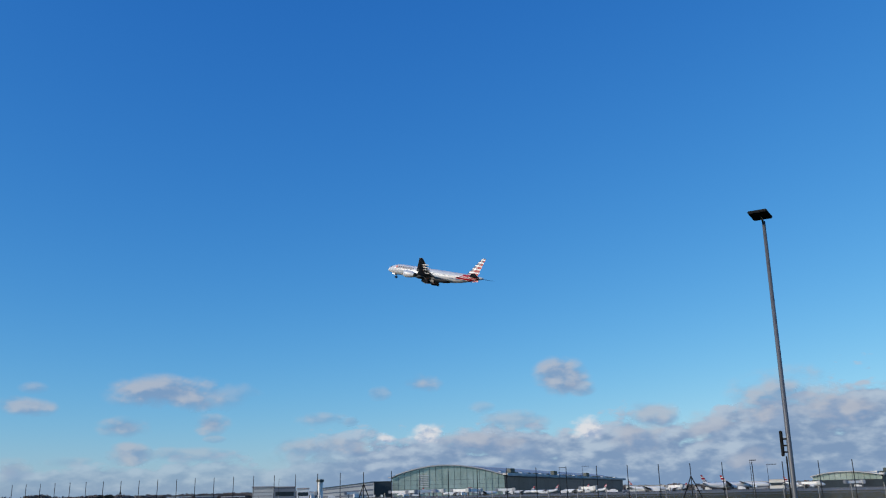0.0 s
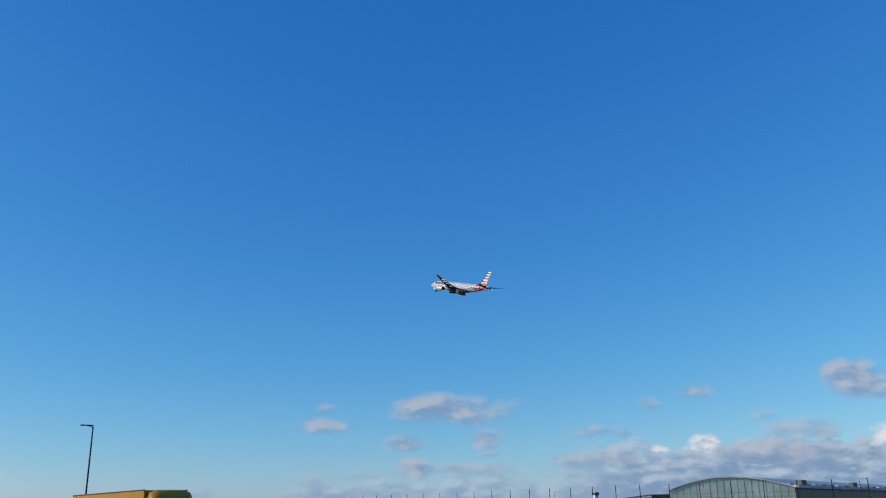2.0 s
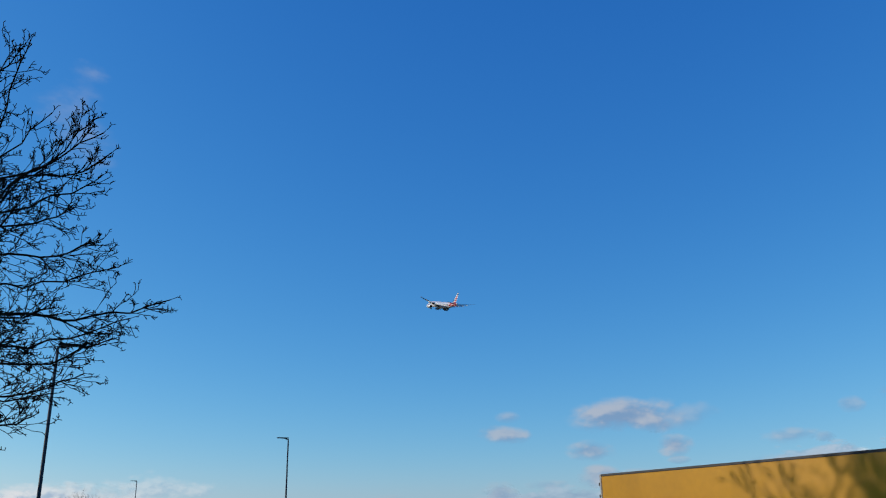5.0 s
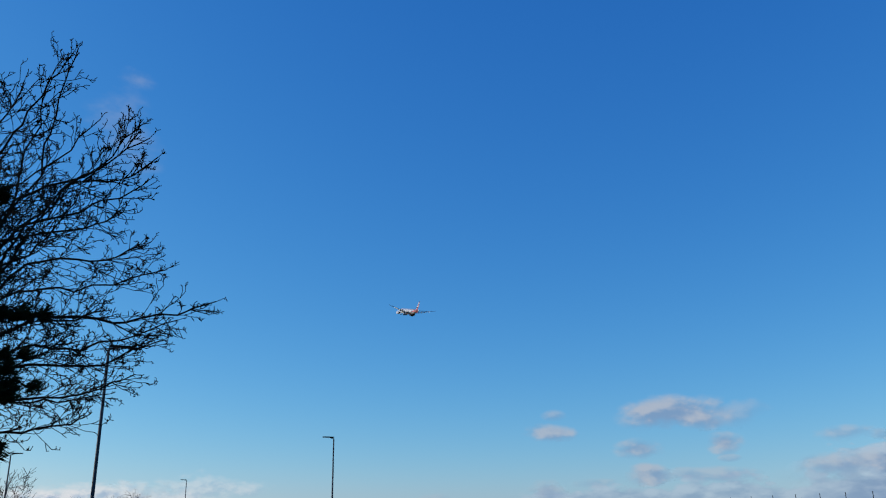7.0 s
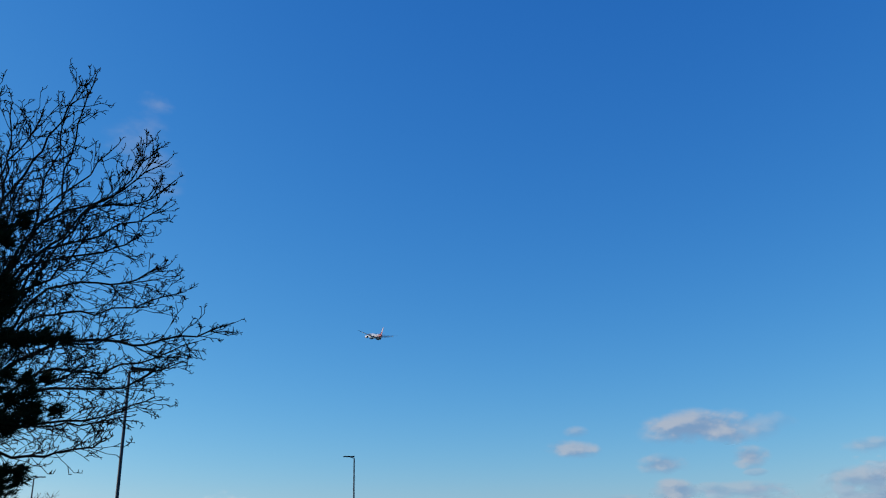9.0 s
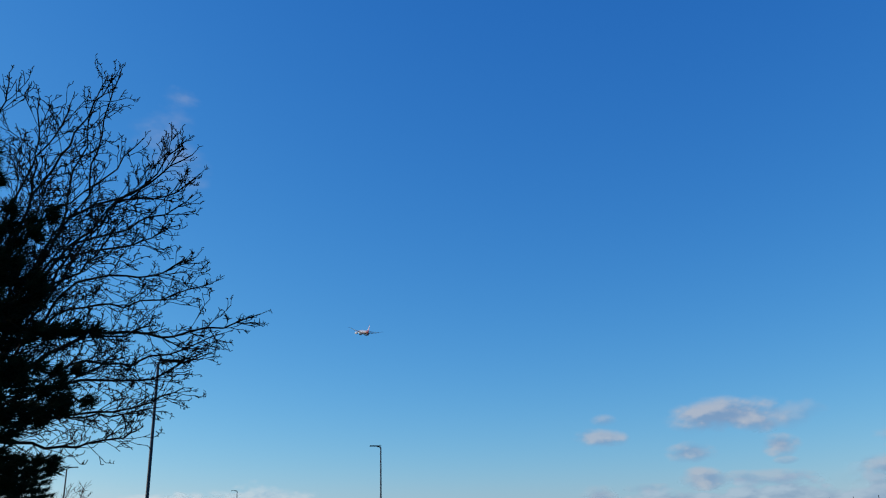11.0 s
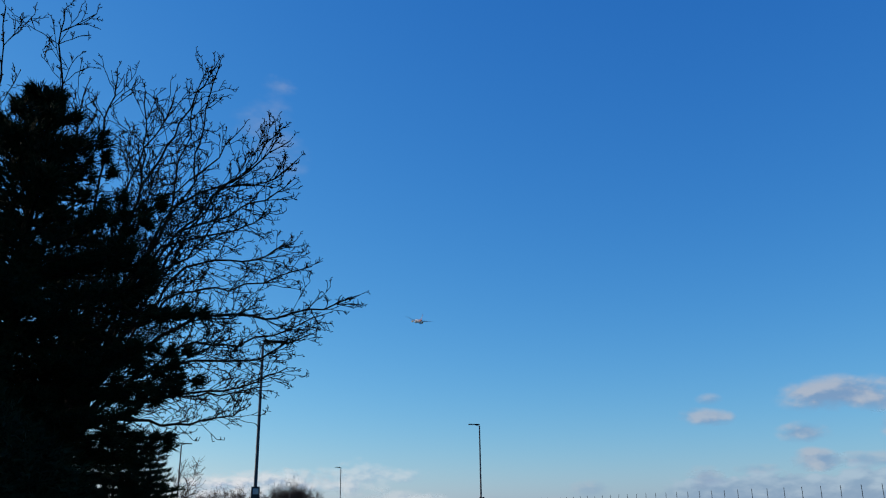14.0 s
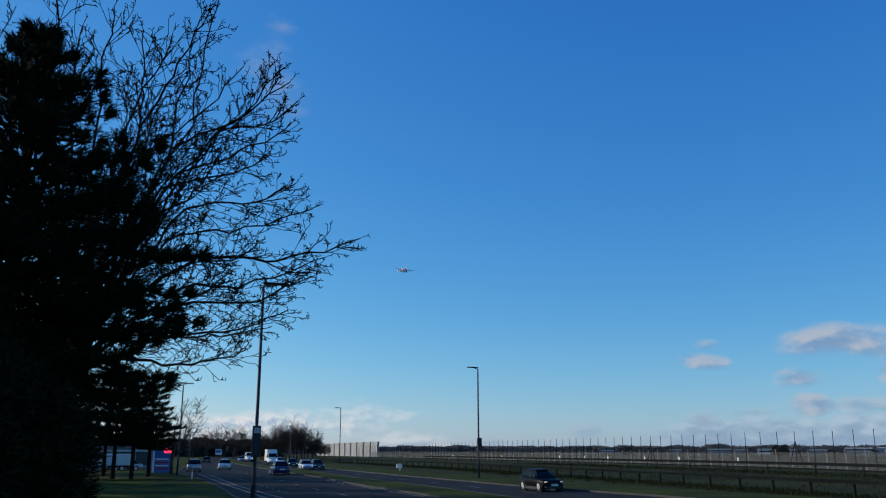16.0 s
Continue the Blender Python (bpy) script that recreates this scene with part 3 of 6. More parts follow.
def bare_tree():
    """The big leafless tree on the verge: a short trunk, limbs that spread towards the road and turn up at the tips."""
    rng = random.Random(5)
    t = thing("bare_tree", "large leafless roadside tree with spreading dark limbs", "tree", at=pose(0, 0, 0))
    base = at_az(9.5, 26.0)
    fork = base + Vector((0.1, 0, 4.2))
    tr = Limbs()
    for (za, ra), (zb, rb) in zip(((-0.2, 0.52), (0.4, 0.40), (1.5, 0.34), (3.0, 0.31)), ((0.4, 0.40), (1.5, 0.34), (3.0, 0.31), (4.4, 0.29))):
        tr.piece(base + Vector((0.02 * za, 0, za)), base + Vector((0.02 * zb, 0, zb)), ra, rb, 12)
    tr.made("trunk", M["bark"], t)
    crown = [
        # bearing and height of each limb's middle and tip, metres off
        ((2.0, 12.6, 25.5), (-9.9, 14.3, 24.5), 0.12, 26, 2.0), ((3.5, 19.5, 26), (-4.4, 24.7, 25.0), 0.13, 26, 2.4),
        ((5.5, 21.5, 26), (1.4, 29.3, 26.0), 0.12, 20, 2.0), ((2.5, 15.5, 27), (-5.1, 17.9, 26.5), 0.11, 24, 2.2),
        ((3.0, 9.0, 25), (-6.3, 11.6, 25.0), 0.10, 24, 2.0), ((3.8, 7.0, 26), (-5.0, 9.4, 26.0), 0.09, 22, 1.9),
        ((4.0, 5.6, 25), (-2.2, 6.6, 24.5), 0.08, 18, 1.5), ((2.6, 18.0, 25), (-4.6, 22.0, 25.5), 0.10, 24, 2.2),
        ((7.0, 20.0, 27), (4.2, 27.0, 27.0), 0.11, 20, 2.4), ((9.0, 22.0, 26), (8.3, 28.0, 26.0), 0.11, 18, 2.2),
        ((11.5, 22.5, 26), (12.2, 31.0, 26.0), 0.12, 20, 2.4), ((13.0, 18.0, 26), (18.0, 27.0, 26.0), 0.12, 18, 2.6),
        ((2.2, 10.6, 27), (-7.4, 13.0, 26.5), 0.10, 22, 2.0), ((4.6, 15.0, 24), (0.0, 20.0, 23.0), 0.10, 22, 2.2),
        ((3.2, 14.0, 28), (-6.4, 16.2, 27.0), 0.09, 20, 2.0), ((8.0, 16.0, 23), (4.5, 22.5, 22.5), 0.10, 20, 2.2),
        ((14.5, 14.0, 27), (21.0, 19.0, 27.0), 0.12, 14, 2.4), ((4.4, 8.0, 28), (-3.5, 8.0, 28.0), 0.08, 18, 1.8),
        ((4.8, 12.0, 23), (-2.5, 13.2, 23.0), 0.09, 22, 2.0), ((6.0, 18.5, 28), (-1.0, 25.5, 27.0), 0.10, 20, 2.2),
        ((6.5, 19.0, 25), (6.3, 27.0, 25.0), 0.10, 18, 2.4), ((10.0, 19.0, 27), (10.2, 26.5, 27.0), 0.10, 18, 2.4),
        ((4.2, 19.0, 27), (2.8, 26.8, 27.0), 0.10, 18, 2.2), ((15.0, 19.0, 26), (15.8, 30.5, 26.0), 0.11, 16, 2.6),
        ((2.4, 21.5, 26), (1.3, 29.6, 26.0), 0.08, 16, 1.5), ((1.2, 20.5, 25), (-3.4, 25.4, 25.0), 0.08, 18, 1.8), ((0.4, 21.0, 26), (-4.9, 23.4, 25.5), 0.08, 18, 1.7),
        ((5.5, 10.5, 24), (-0.5, 11.0, 23.5), 0.08, 20, 1.9), ((4.0, 17.0, 24), (-2.8, 19.6, 24.0), 0.09, 22, 2.0),
    ]
    for i, (mid, tip, r, n, reach) in enumerate(crown):
        L = Limbs()
        m = polar(*mid)
        e = m.lerp(polar(*tip), 0.95)
        start = fork + Vector((rng.uniform(-0.2, 0.2), rng.uniform(-0.2, 0.2), rng.uniform(-1.0, 1.0) + max(0, (mid[1] - 12)) * 0.12))
        bend = start.lerp(m, 0.5) + Vector((0, 0, 0.35))
        limb(L, rng, [start, bend, m, m.lerp(e, 0.4) + Vector((0, 0, -0.28)), m.lerp(e, 0.75) + Vector((0, 0, -0.22)), e], r, 0.016, int(n * 1.9), reach * 0.82, 2, 0.035)
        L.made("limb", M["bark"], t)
    return t


bare_tree()


def tuft(v, f, p, d, size, rng, n=10):
    """A brush of needles round a shoot: thin three-sided blades."""
    u = d.orthogonal().normalized()
    w = d.cross(u)
    for i in range(n):
        q = rng.uniform(0, 2 * math.pi)
        s = (u * math.cos(q) + w * math.sin(q))
        o = p + d * rng.uniform(-0.5, 0.5) * size
        e = o + (s * rng.uniform(0.35, 0.8) + d * rng.uniform(0.4, 0.9)) * size
        c = s.cross(d).normalized() * size * 0.07
        k = len(v)
        v += [o - c, o + c, e]
        f.append((k, k + 1, k + 2))


def pine(name, base, height, spread, first, whorls, tufts, seed, label, group="", size=0.34, lean=0.0, trunk_r=0.2, crown_low=0.55, cone=0.6):
    """An evergreen in layers: boughs that sag and turn up, with flat pads of needle brushes on their outer part."""
    rng = random.Random(seed)
    t = thing(name, label, "tree", group)
    L = Limbs()
    n = 10
    axis = [base + Vector((lean * (i / n) ** 2, 0.1 * math.sin(i), height * i / n - (0.2 if i == 0 else 0))) for i in range(n + 1)]
    for i in range(n):
        L.piece(axis[i], axis[i + 1], trunk_r * (1 - 0.85 * i / n) + 0.02, trunk_r * (1 - 0.85 * (i + 1) / n) + 0.02, 9)
    L.made("trunk", M["bark"], t)
    for w in range(whorls):
        h = first + (height - first) * (w + rng.uniform(-0.15, 0.15)) / whorls
        h = min(height * 0.975, max(first, h))
        f = (h - first) / (height - first)
        reach = min(spread * min(1.0, crown_low + f * 3.0), cone * (height - h) + 0.15)
        ax = axis[min(n, int(h / height * n))].copy()
        ax.z = base.z + h
        B, v, fc = Limbs(), [], []
        k = 7 if f < 0.5 else 6 if f < 0.8 else 4
        turn = rng.uniform(0, 6.28)
        for b in range(k):
            q = turn + 2 * math.pi * b / k + rng.uniform(-0.3, 0.3)
            rise = 0.10 + 0.35 * f ** 2 + rng.uniform(-0.12, 0.12)
            d = Vector((math.cos(q), math.sin(q), rise)).normalized()
            ln = max(0.35, reach * rng.uniform(0.72, 1.03))
            p = ax.copy()
            seg = max(4, int(ln / 0.38))
            for i in range(seg):
                g = (i + 1) / seg
                d = (d + rand_dir(rng) * 0.09 + Vector((0, 0, -0.07 + 0.20 * g * g))).normalized()
                e = p + d * ln / seg
                B.piece(p, e, 0.045 * (1 - i / seg) + 0.010, 0.045 * (1 - g) + 0.010, 4)
                flat = Vector((-d.y, d.x, 0)).normalized()
                for s in range(max(2, int(tufts * (0.4 + g)))):
                    off = rng.gauss(0, 0.5) * (0.22 + 0.26 * ln * (1.1 - g))
                    c = e + flat * off + Vector((0, 0, rng.gauss(0.03, 0.07))) - d * abs(off) * 0.35
                    tuft(v, fc, c, (d * 0.8 + flat * off * 0.6 + Vector((0, 0, 0.30)) + rand_dir(rng) * 0.40).normalized(), size * rng.uniform(0.75, 1.25), rng, 9)
                p = e
            for s in range(int(tufts * 0.35)):
                tuft(v, fc, p + rand_dir(rng) * 0.10, (d + rand_dir(rng) * 0.5).normalized(), size, rng, 9)
        bough = B.made("bough", M["bark"], t)
        me = bpy.data.meshes.new("needles")
        me.from_pydata(v, [], fc)
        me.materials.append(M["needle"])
        ob = new("needles", me)
        ob.parent = bough
    return t


pine("pine_tree", at_az(12.6, 20.5), 12.5, 4.1, 4.1, 20, 17, 11, "dense dark pine on the verge before the bare tree", "roadside pines", trunk_r=0.24, crown_low=0.75, size=0.23, cone=0.78)
pine("pine_tree", at_az(20.0, 19.0), 11.2, 3.9, 2.2, 15, 9, 12, "dense dark pine on the verge beside its neighbour", "roadside pines", trunk_r=0.24, crown_low=0.9, size=0.28)
# four front trunks; most others are out of view, added to shade the verge
for i, (x, y, h, s, f) in enumerate(((-10.6, 96, 12.3, 3.4, 3.5), (-8.7, 86.5, 11.0, 3.2, 3.3), (-7.0, 85.9, 10.2, 3.1, 3.2), (-5.95, 92.6, 10.2, 3.3, 2.9), (-21, 70, 12, 4.4, 2.4), (-24, 92, 12, 4.6, 2.6), (-16, 112, 12, 4.4, 2.8), (-26, 112, 12, 4.6, 2.6), (-13.5, 90, 11.5, 3.6, 3.2), (-12.5, 62, 12.5, 3.6, 2.4), (-13.8, 72, 13.0, 4.0, 2.6), (-15, 50, 14, 4.6, 2.5), (-14, 38, 14, 4.4, 2.5), (-19, 58, 14.5, 4.6, 2.5), (-18, 30, 12, 4.4, 2.5), (-19, 80, 12, 4.4, 2.6), (-17, 104, 11, 4.0, 3.0))):
    pine("pine_tree", Vector((x, y, 0)), h, s, f, 12, 5, 30 + i, "dark pine with a bare lower trunk on the grass", "roadside pines", size=0.42, trunk_r=0.2, crown_low=0.7)


def shrub(base, rx, ry, h, seed, label, n=4200, name="evergreen_shrub"):
    rng = random.Random(seed)
    t = thing(name, label, "shrub", "roadside shrubs")
    L = Limbs()
    for i in range(9):
        q = 2 * math.pi * i / 9
        L.piece(base + Vector((0, 0, -0.1)), base + Vector((rx * 0.6 * math.cos(q), ry * 0.6 * math.sin(q), h * 0.75)), 0.05, 0.015, 5)
    L.made("stems", M["bark"], t)
    v, f = [], []
    for i in range(n):
        d = rand_dir(rng)
        r = 0.55 + 0.5 * rng.random() ** 0.5 + 0.12 * math.sin(d.x * 7 + seed) * math.cos(d.y * 6)
        p = base + Vector((d.x * rx * r, d.y * ry * r, h * 0.48 + d.z * h * 0.52 * r))
        if p.z < 0.02:
            continue
        tuft(v, f, p, (d + rand_dir(rng) * 0.5).normalized(), rng.uniform(0.16, 0.30), rng, 7)
    me = bpy.data.meshes.new("leaves")
    me.from_pydata(v, [], f)
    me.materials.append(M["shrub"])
    ob = new("leaves", me)
    ob.parent = t


for az, d, rx, ry, h, sd in ((14.6, 15.5, 1.9, 1.8, 4.4, 1), (12.4, 20.5, 1.9, 1.7, 4.6, 2), (15.0, 30, 3.0, 2.6, 5.2, 4), (12.2, 33, 2.4, 2.4, 4.6, 6), (22, 19, 3, 3, 4.4, 7), (18.5, 13.5, 1.7, 1.7, 4.0, 9)):
    shrub(at_az(az, d), rx, ry, h, sd, "dense dark evergreen shrub beneath the pines")


def small_bare_tree(x, y, h, w, seed, label, group, far=False):
    rng = random.Random(seed)
    t = thing("bare_tree", label, "tree", group)
    base = Vector((x, y, 0))
    L = Limbs()
    L.piece(base - Vector((0, 0, 0.2)), base + Vector((0, 0, h * 0.3)), 0.022 * h, 0.016 * h, 7)
    L.piece(base + Vector((0, 0, h * 0.3)), base + Vector((0.1, 0, h * 0.62)), 0.016 * h, 0.008 * h, 6)
    L.made("trunk", M["twigs"], t)
    C = Limbs()
    for i in range(17 if far else 7):
        q, z = rng.uniform(0, 6.28), h * rng.uniform(0.2, 0.6)
        d = Vector((math.cos(q) * w / h * 1.6, math.sin(q) * w / h * 1.6, rng.uniform(0.4, 1.2))).normalized()
        twig_far(C, rng, base + Vector((0, 0, z)), d, h * rng.uniform(0.28, 0.46), 0.008 * h if far else 0.004 * h, 2)
    C.made("crown", M["twigs"], t)


def twig_far(L, rng, p, d, length, r, depth):
    n = 4
    for i in range(n):
        d = (d + rand_dir(rng) * 0.22 + Vector((0, 0, 0.05))).normalized()
        q = p + d * length / n
        L.piece(p, q, max(0.02, r * (1 - 0.6 * i / n)), max(0.018, r * (1 - 0.6 * (i + 1) / n)), 3)
        p = q
        if depth:
            for s in range(2):
                nd = (d * 0.8 + d.cross(rand_dir(rng)).normalized() * 0.7).normalized()
                twig_far(L, rng, p, nd, length * rng.uniform(0.4, 0.6), r * 0.5, depth - 1)


small_bare_tree(-4.2, 104, 8.6, 4.2, 50, "slender leafless tree beside the street lamp", "small bare trees")
for i, (az, d, h) in enumerate(((-3.2, 270, 8.5), (-3.9, 262, 9.5), (-4.5, 266, 10.5), (-5.0, 255, 11.0), (-5.5, 262, 11.5), (-6.0, 252, 10.5), (-6.5, 258, 8.5), (-7.0, 250, 6.0), (-4.2, 292, 9.5), (-5.8, 285, 11.5), (-6.8, 290, 6.5), (-7.3, 300, 6.0), (-2.2, 280, 7.0), (-2.8, 276, 7.5), (-3.5, 300, 9.0), (-4.8, 276, 10.0), (-5.3, 270, 11.0), (-6.2, 272, 9.5), (-6.6, 300, 7.5), (-1.4, 310, 7.5), (1.0, 330, 9), (2.2, 300, 10), (3.6, 280, 10), (0.2, 360, 11))):
    p = at_az(az, d)
    small_bare_tree(p.x, p.y, h * 0.95, 6.0, 60 + i, "brown leafless tree of a copse by the road", "copse by the road", True)
tall = at_az(-1.2, 420)
for i in range(3):
    small_bare_tree(tall.x + 6 * i - 4, tall.y, 13.5, 7, 90 + i, "tall leafless tree standing over the far wood", "far tall trees", True)


# ---- far woods along the skyline ----
def far_wood(name, az0, az1, d, lo, hi, seed, n, label, material, w=9.0, grain=26):
    """A belt of many ragged clumps."""
    rng = random.Random(seed)
    v, f = [], []
    for i in range(n):
        az = az0 + (az1 - az0) * rng.random()
        dist = d * rng.uniform(0.94, 1.06)
        h = lo + (hi - lo) * (0.5 + 0.5 * noise.noise(Vector((az * 0.9, seed, 0)))) * rng.uniform(0.7, 1.1)
        p = at_az(az, dist)
        for j in range(grain):
            c = p + Vector((rng.gauss(0, w * 0.28), rng.gauss(0, w * 0.28), h * rng.uniform(0.02, 0.84)))
            r = h * rng.uniform(0.08, 0.20) * 26 / grain
            k = len(v)
            for s in range(6):
                v.append(c + rand_dir(rng) * r * rng.uniform(0.8, 1.5))
            f += [(k, k + 1, k + 2), (k + 1, k + 3, k + 4), (k + 2, k + 4, k + 5), (k, k + 3, k + 5), (k, k + 2, k + 4)]
    me = bpy.data.meshes.new(name)
    me.from_pydata(v, [], f)
    me.materials.append(material)
    tagged(new(name, me), label, "trees", kind="stuff")


far_wood("far_trees", 9, -4, 470, 7, 11, 1, 500, "brown winter wood at the end of the road", M["farwood"])
# the next three belts carry their haze in the wood's colour
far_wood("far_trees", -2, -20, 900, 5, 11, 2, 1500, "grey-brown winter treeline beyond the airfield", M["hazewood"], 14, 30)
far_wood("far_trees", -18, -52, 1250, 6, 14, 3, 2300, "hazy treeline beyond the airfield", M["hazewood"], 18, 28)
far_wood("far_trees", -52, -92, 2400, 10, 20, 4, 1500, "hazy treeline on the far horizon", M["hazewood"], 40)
far_wood("far_trees", -36.2, -36.9, 600, 6, 7.5, 7, 14, "dark evergreen clump on the airfield skyline", M["farwood"], 4)
far_wood("far_trees", -26.9, -27.4, 640, 5.5, 6.5, 8, 10, "dark evergreen clump on the airfield skyline", M["farwood"], 3.5)
far_wood("far_trees", 60, 10, 330, 7, 11, 5, 500, "dark winter trees behind the filling station", M["farwood"])
far_wood("far_trees", -92, -240, 900, 8, 16, 6, 500, "winter treeline behind the road", M["farwood"], 14)


# ---- terminal buildings across the airfield ----
def facing(p, q):
    """Unit vectors along p to q and outward to the eye's side."""
    d = (q - p)
    d.z = 0
    d.normalize()
    n = Vector((d.y, -d.x, 0))
    if n.dot(-p) < 0:
        n = -n
    return d, n


def slab(bm, p, q, n, t, z0a, z1a, z0b, z1b):
    """An upright slab from p to q, t thick towards n, with its own heights at both ends."""
    lo = [[p + Vector((0, 0, z0a)), p + n * t + Vector((0, 0, z0a)), p + n * t + Vector((0, 0, z1a)), p + Vector((0, 0, z1a))],
          [q + Vector((0, 0, z0b)), q + n * t + Vector((0, 0, z0b)), q + n * t + Vector((0, 0, z1b)), q + Vector((0, 0, z1b))]]
    rings(bm, lo)
    bmesh.ops.recalc_face_normals(bm, faces=bm.faces)
    return bm


def arched_terminal(label, A, B, C, eave, top, eave_far, bays, side_bays):
    """A glass gable from A to B under a wave roof, and a long dark glass side from B to C."""
    t = thing("terminal_building", label, "building")
    d, n = facing(A, B)
    ds, ns = facing(B, C)

    def arch(f):
        return eave + (top - eave) * (math.sin(math.pi * min(1, max(0, f)) ** 0.92)) ** 0.9

    for i in range(bays):
        f, g = i / bays, (i + 1) / bays
        p, q = A.lerp(B, f), A.lerp(B, g)
        part("pane", slab(bmesh.new(), p, q - d * 0.5, n, 0.5, 0, arch(f) - 1.4, 0, arch(g) - 1.4), M["tglass"], t)
        part("mullion", slab(bmesh.new(), q - d * 0.5, q, n, 0.8, 0, arch(g) - 1.2, 0, arch(g) - 1.2), M["mullion"], t)
    if eave < 20:
        part("base_band", slab(bmesh.new(), A + n * 0.55, B + n * 0.55, n, 0.3, 0, eave * 0.62, 0, eave * 0.62), M["dglass"], t)
    for z in (9.0, 14.5, 20.0):
        if z > eave * 0.9:
            continue
        part("transom", slab(bmesh.new(), A + n * 0.5, B + n * 0.5, n, 0.15, z, z + 0.25, z, z + 0.25), M["mullion"], t)
    for k in range(7 if eave > 20 else 0):
        z = 12.0 + 2.3 * k
        part("louvre", slab(bmesh.new(), A.lerp(B, 0.235) + n * 0.6, A.lerp(B, 0.325) + n * 0.6, n, 0.6, z, z + 1.1, z, z + 1.1), M["roofgrey"], t)
    # roof: a thick wave that overhangs the gable and runs back over the side
    back = (C - B)
    bm = bmesh.new()
    loops = []
    for f in [i / 30 for i in range(-1, 32)]:
        p = A.lerp(B, f)
        z = arch(f) if 0 <= f <= 1 else eave - 0.6
        zf = z * eave_far / eave
        loops.append([p + n * 5 + Vector((0, 0, z)), p + n * 5 + Vector((0, 0, z - 1.3)), p + back + Vector((0, 0, zf - 1.3)), p + back + Vector((0, 0, zf))])
    rings(bm, loops)
    bmesh.ops.recalc_face_normals(bm, faces=bm.faces)
    part("roof", bm, M["roofgrey"], t)
    for i in range(side_bays):
        f, g = i / side_bays, (i + 1) / side_bays
        p, q = B.lerp(C, f), B.lerp(C, g)
        za, zb = eave + (eave_far - eave) * f, eave + (eave_far - eave) * g
        part("pane", slab(bmesh.new(), p, q - ds * 0.5, ns, 0.5, 0, za - 0.8, 0, zb - 0.8), M["dglass"], t)
        part("mullion", slab(bmesh.new(), q - ds * 0.5, q, ns, 0.6, 0, zb - 0.6, 0, zb - 0.6), M["dglass"], t)
    part("eave", slab(bmesh.new(), B - ds * 6, C, ns, 7.0, eave - 0.7, eave + 1.8, eave_far - 0.7, eave_far + 1.5), M["roofgrey"], t)
    bm = bmesh.new()
    slab(bm, B.lerp(C, 0.02) - ns * 30, C - ns * 30, ns, 8.0, eave, eave + 3.4, eave_far, eave_far + 3.0)
    part("roof_step", bm, M["roofgrey"], t)
    for i in range(22):
        f = i / 22
        p, q = B.lerp(C, f), B.lerp(C, f + 0.02)
        za = eave + (eave_far - eave) * f
        part("skylight", slab(bmesh.new(), p - ns * 6, q - ns * 6, -ns, 14.0, za + 1.5, za + 4.2, za + 1.5, za + 4.0), M["mullion"] if i % 3 else M["roofgrey"], t)
    for f in (0.04, 0.34, 0.62):
        p = B.lerp(C, f)
        za = eave + (eave_far - eave) * f
        bm = box((p.x - 6, p.y - 3, za + 2), (p.x + 6, p.y + 3, za + 8), 0.5)
        part("roof_plant", bm, M["mullion"], t)
    return t


arched_terminal("huge glass terminal with a pale wave roof", at_az(-54.39, 1140), at_az(-61.81, 1140), at_az(-69.4, 1640), 25.5, 39.5, 21.5, 18, 34)
arched_terminal("second glass terminal with a pale wave roof", at_az(-80.8, 1260), at_az(-84.6, 1260), at_az(-90, 1500), 15.6, 20.6, 14.5, 12, 20)


def block(label, az0, az1, d, h, wall, roof="roofgrey", floors=3, h2=None, name="airport_building", depth=30, band="dglass"):
    """A flat-roofed building between two bearings, with window bands."""
    t = thing(name, label, "building", "airport buildings")
    p, q = at_az(az0, d), at_az(az1, d)
    dd, n = facing(p, q)
    h2 = h if h2 is None else h2
    part("wall", slab(bmesh.new(), p, q, -n, depth, 0, h, 0, h2), M[wall], t)
    part("roof", slab(bmesh.new(), p - dd * 0.6 + n * 0.8, q + dd * 0.6 + n * 0.8, -n, depth + 1.6, h, h + 0.7, h2, h2 + 0.7), M[roof], t)
    for k in range(floors):
        z = h * (k + 0.35) / floors
        z2 = h2 * (k + 0.35) / floors
        part("window_band", slab(bmesh.new(), p + dd * 1.0, q - dd * 1.0, n, 0.12, z, z + h * 0.32 / floors, z2, z2 + h2 * 0.32 / floors), M[band], t)
    return t


block("cream clad office block by the runway", -45.39, -46.74, 700, 10.6, "cream", floors=4, band="concrete")
block("grey blue clad wing of the office block", -46.76, -48.1, 700, 10.2, "greywall", floors=1)
block("small white plant building", -48.2, -49.0, 820, 10.0, "white", floors=1)
block("low dark pier with pale storey bands", -49.64, -53.2, 1080, 11.5, "cream", "mullion", 3, 18.5, band="greywall")
block("dark glazed link building beside the terminal", -53.0, -54.35, 1090, 18.6, "dglass", "mullion", 2)
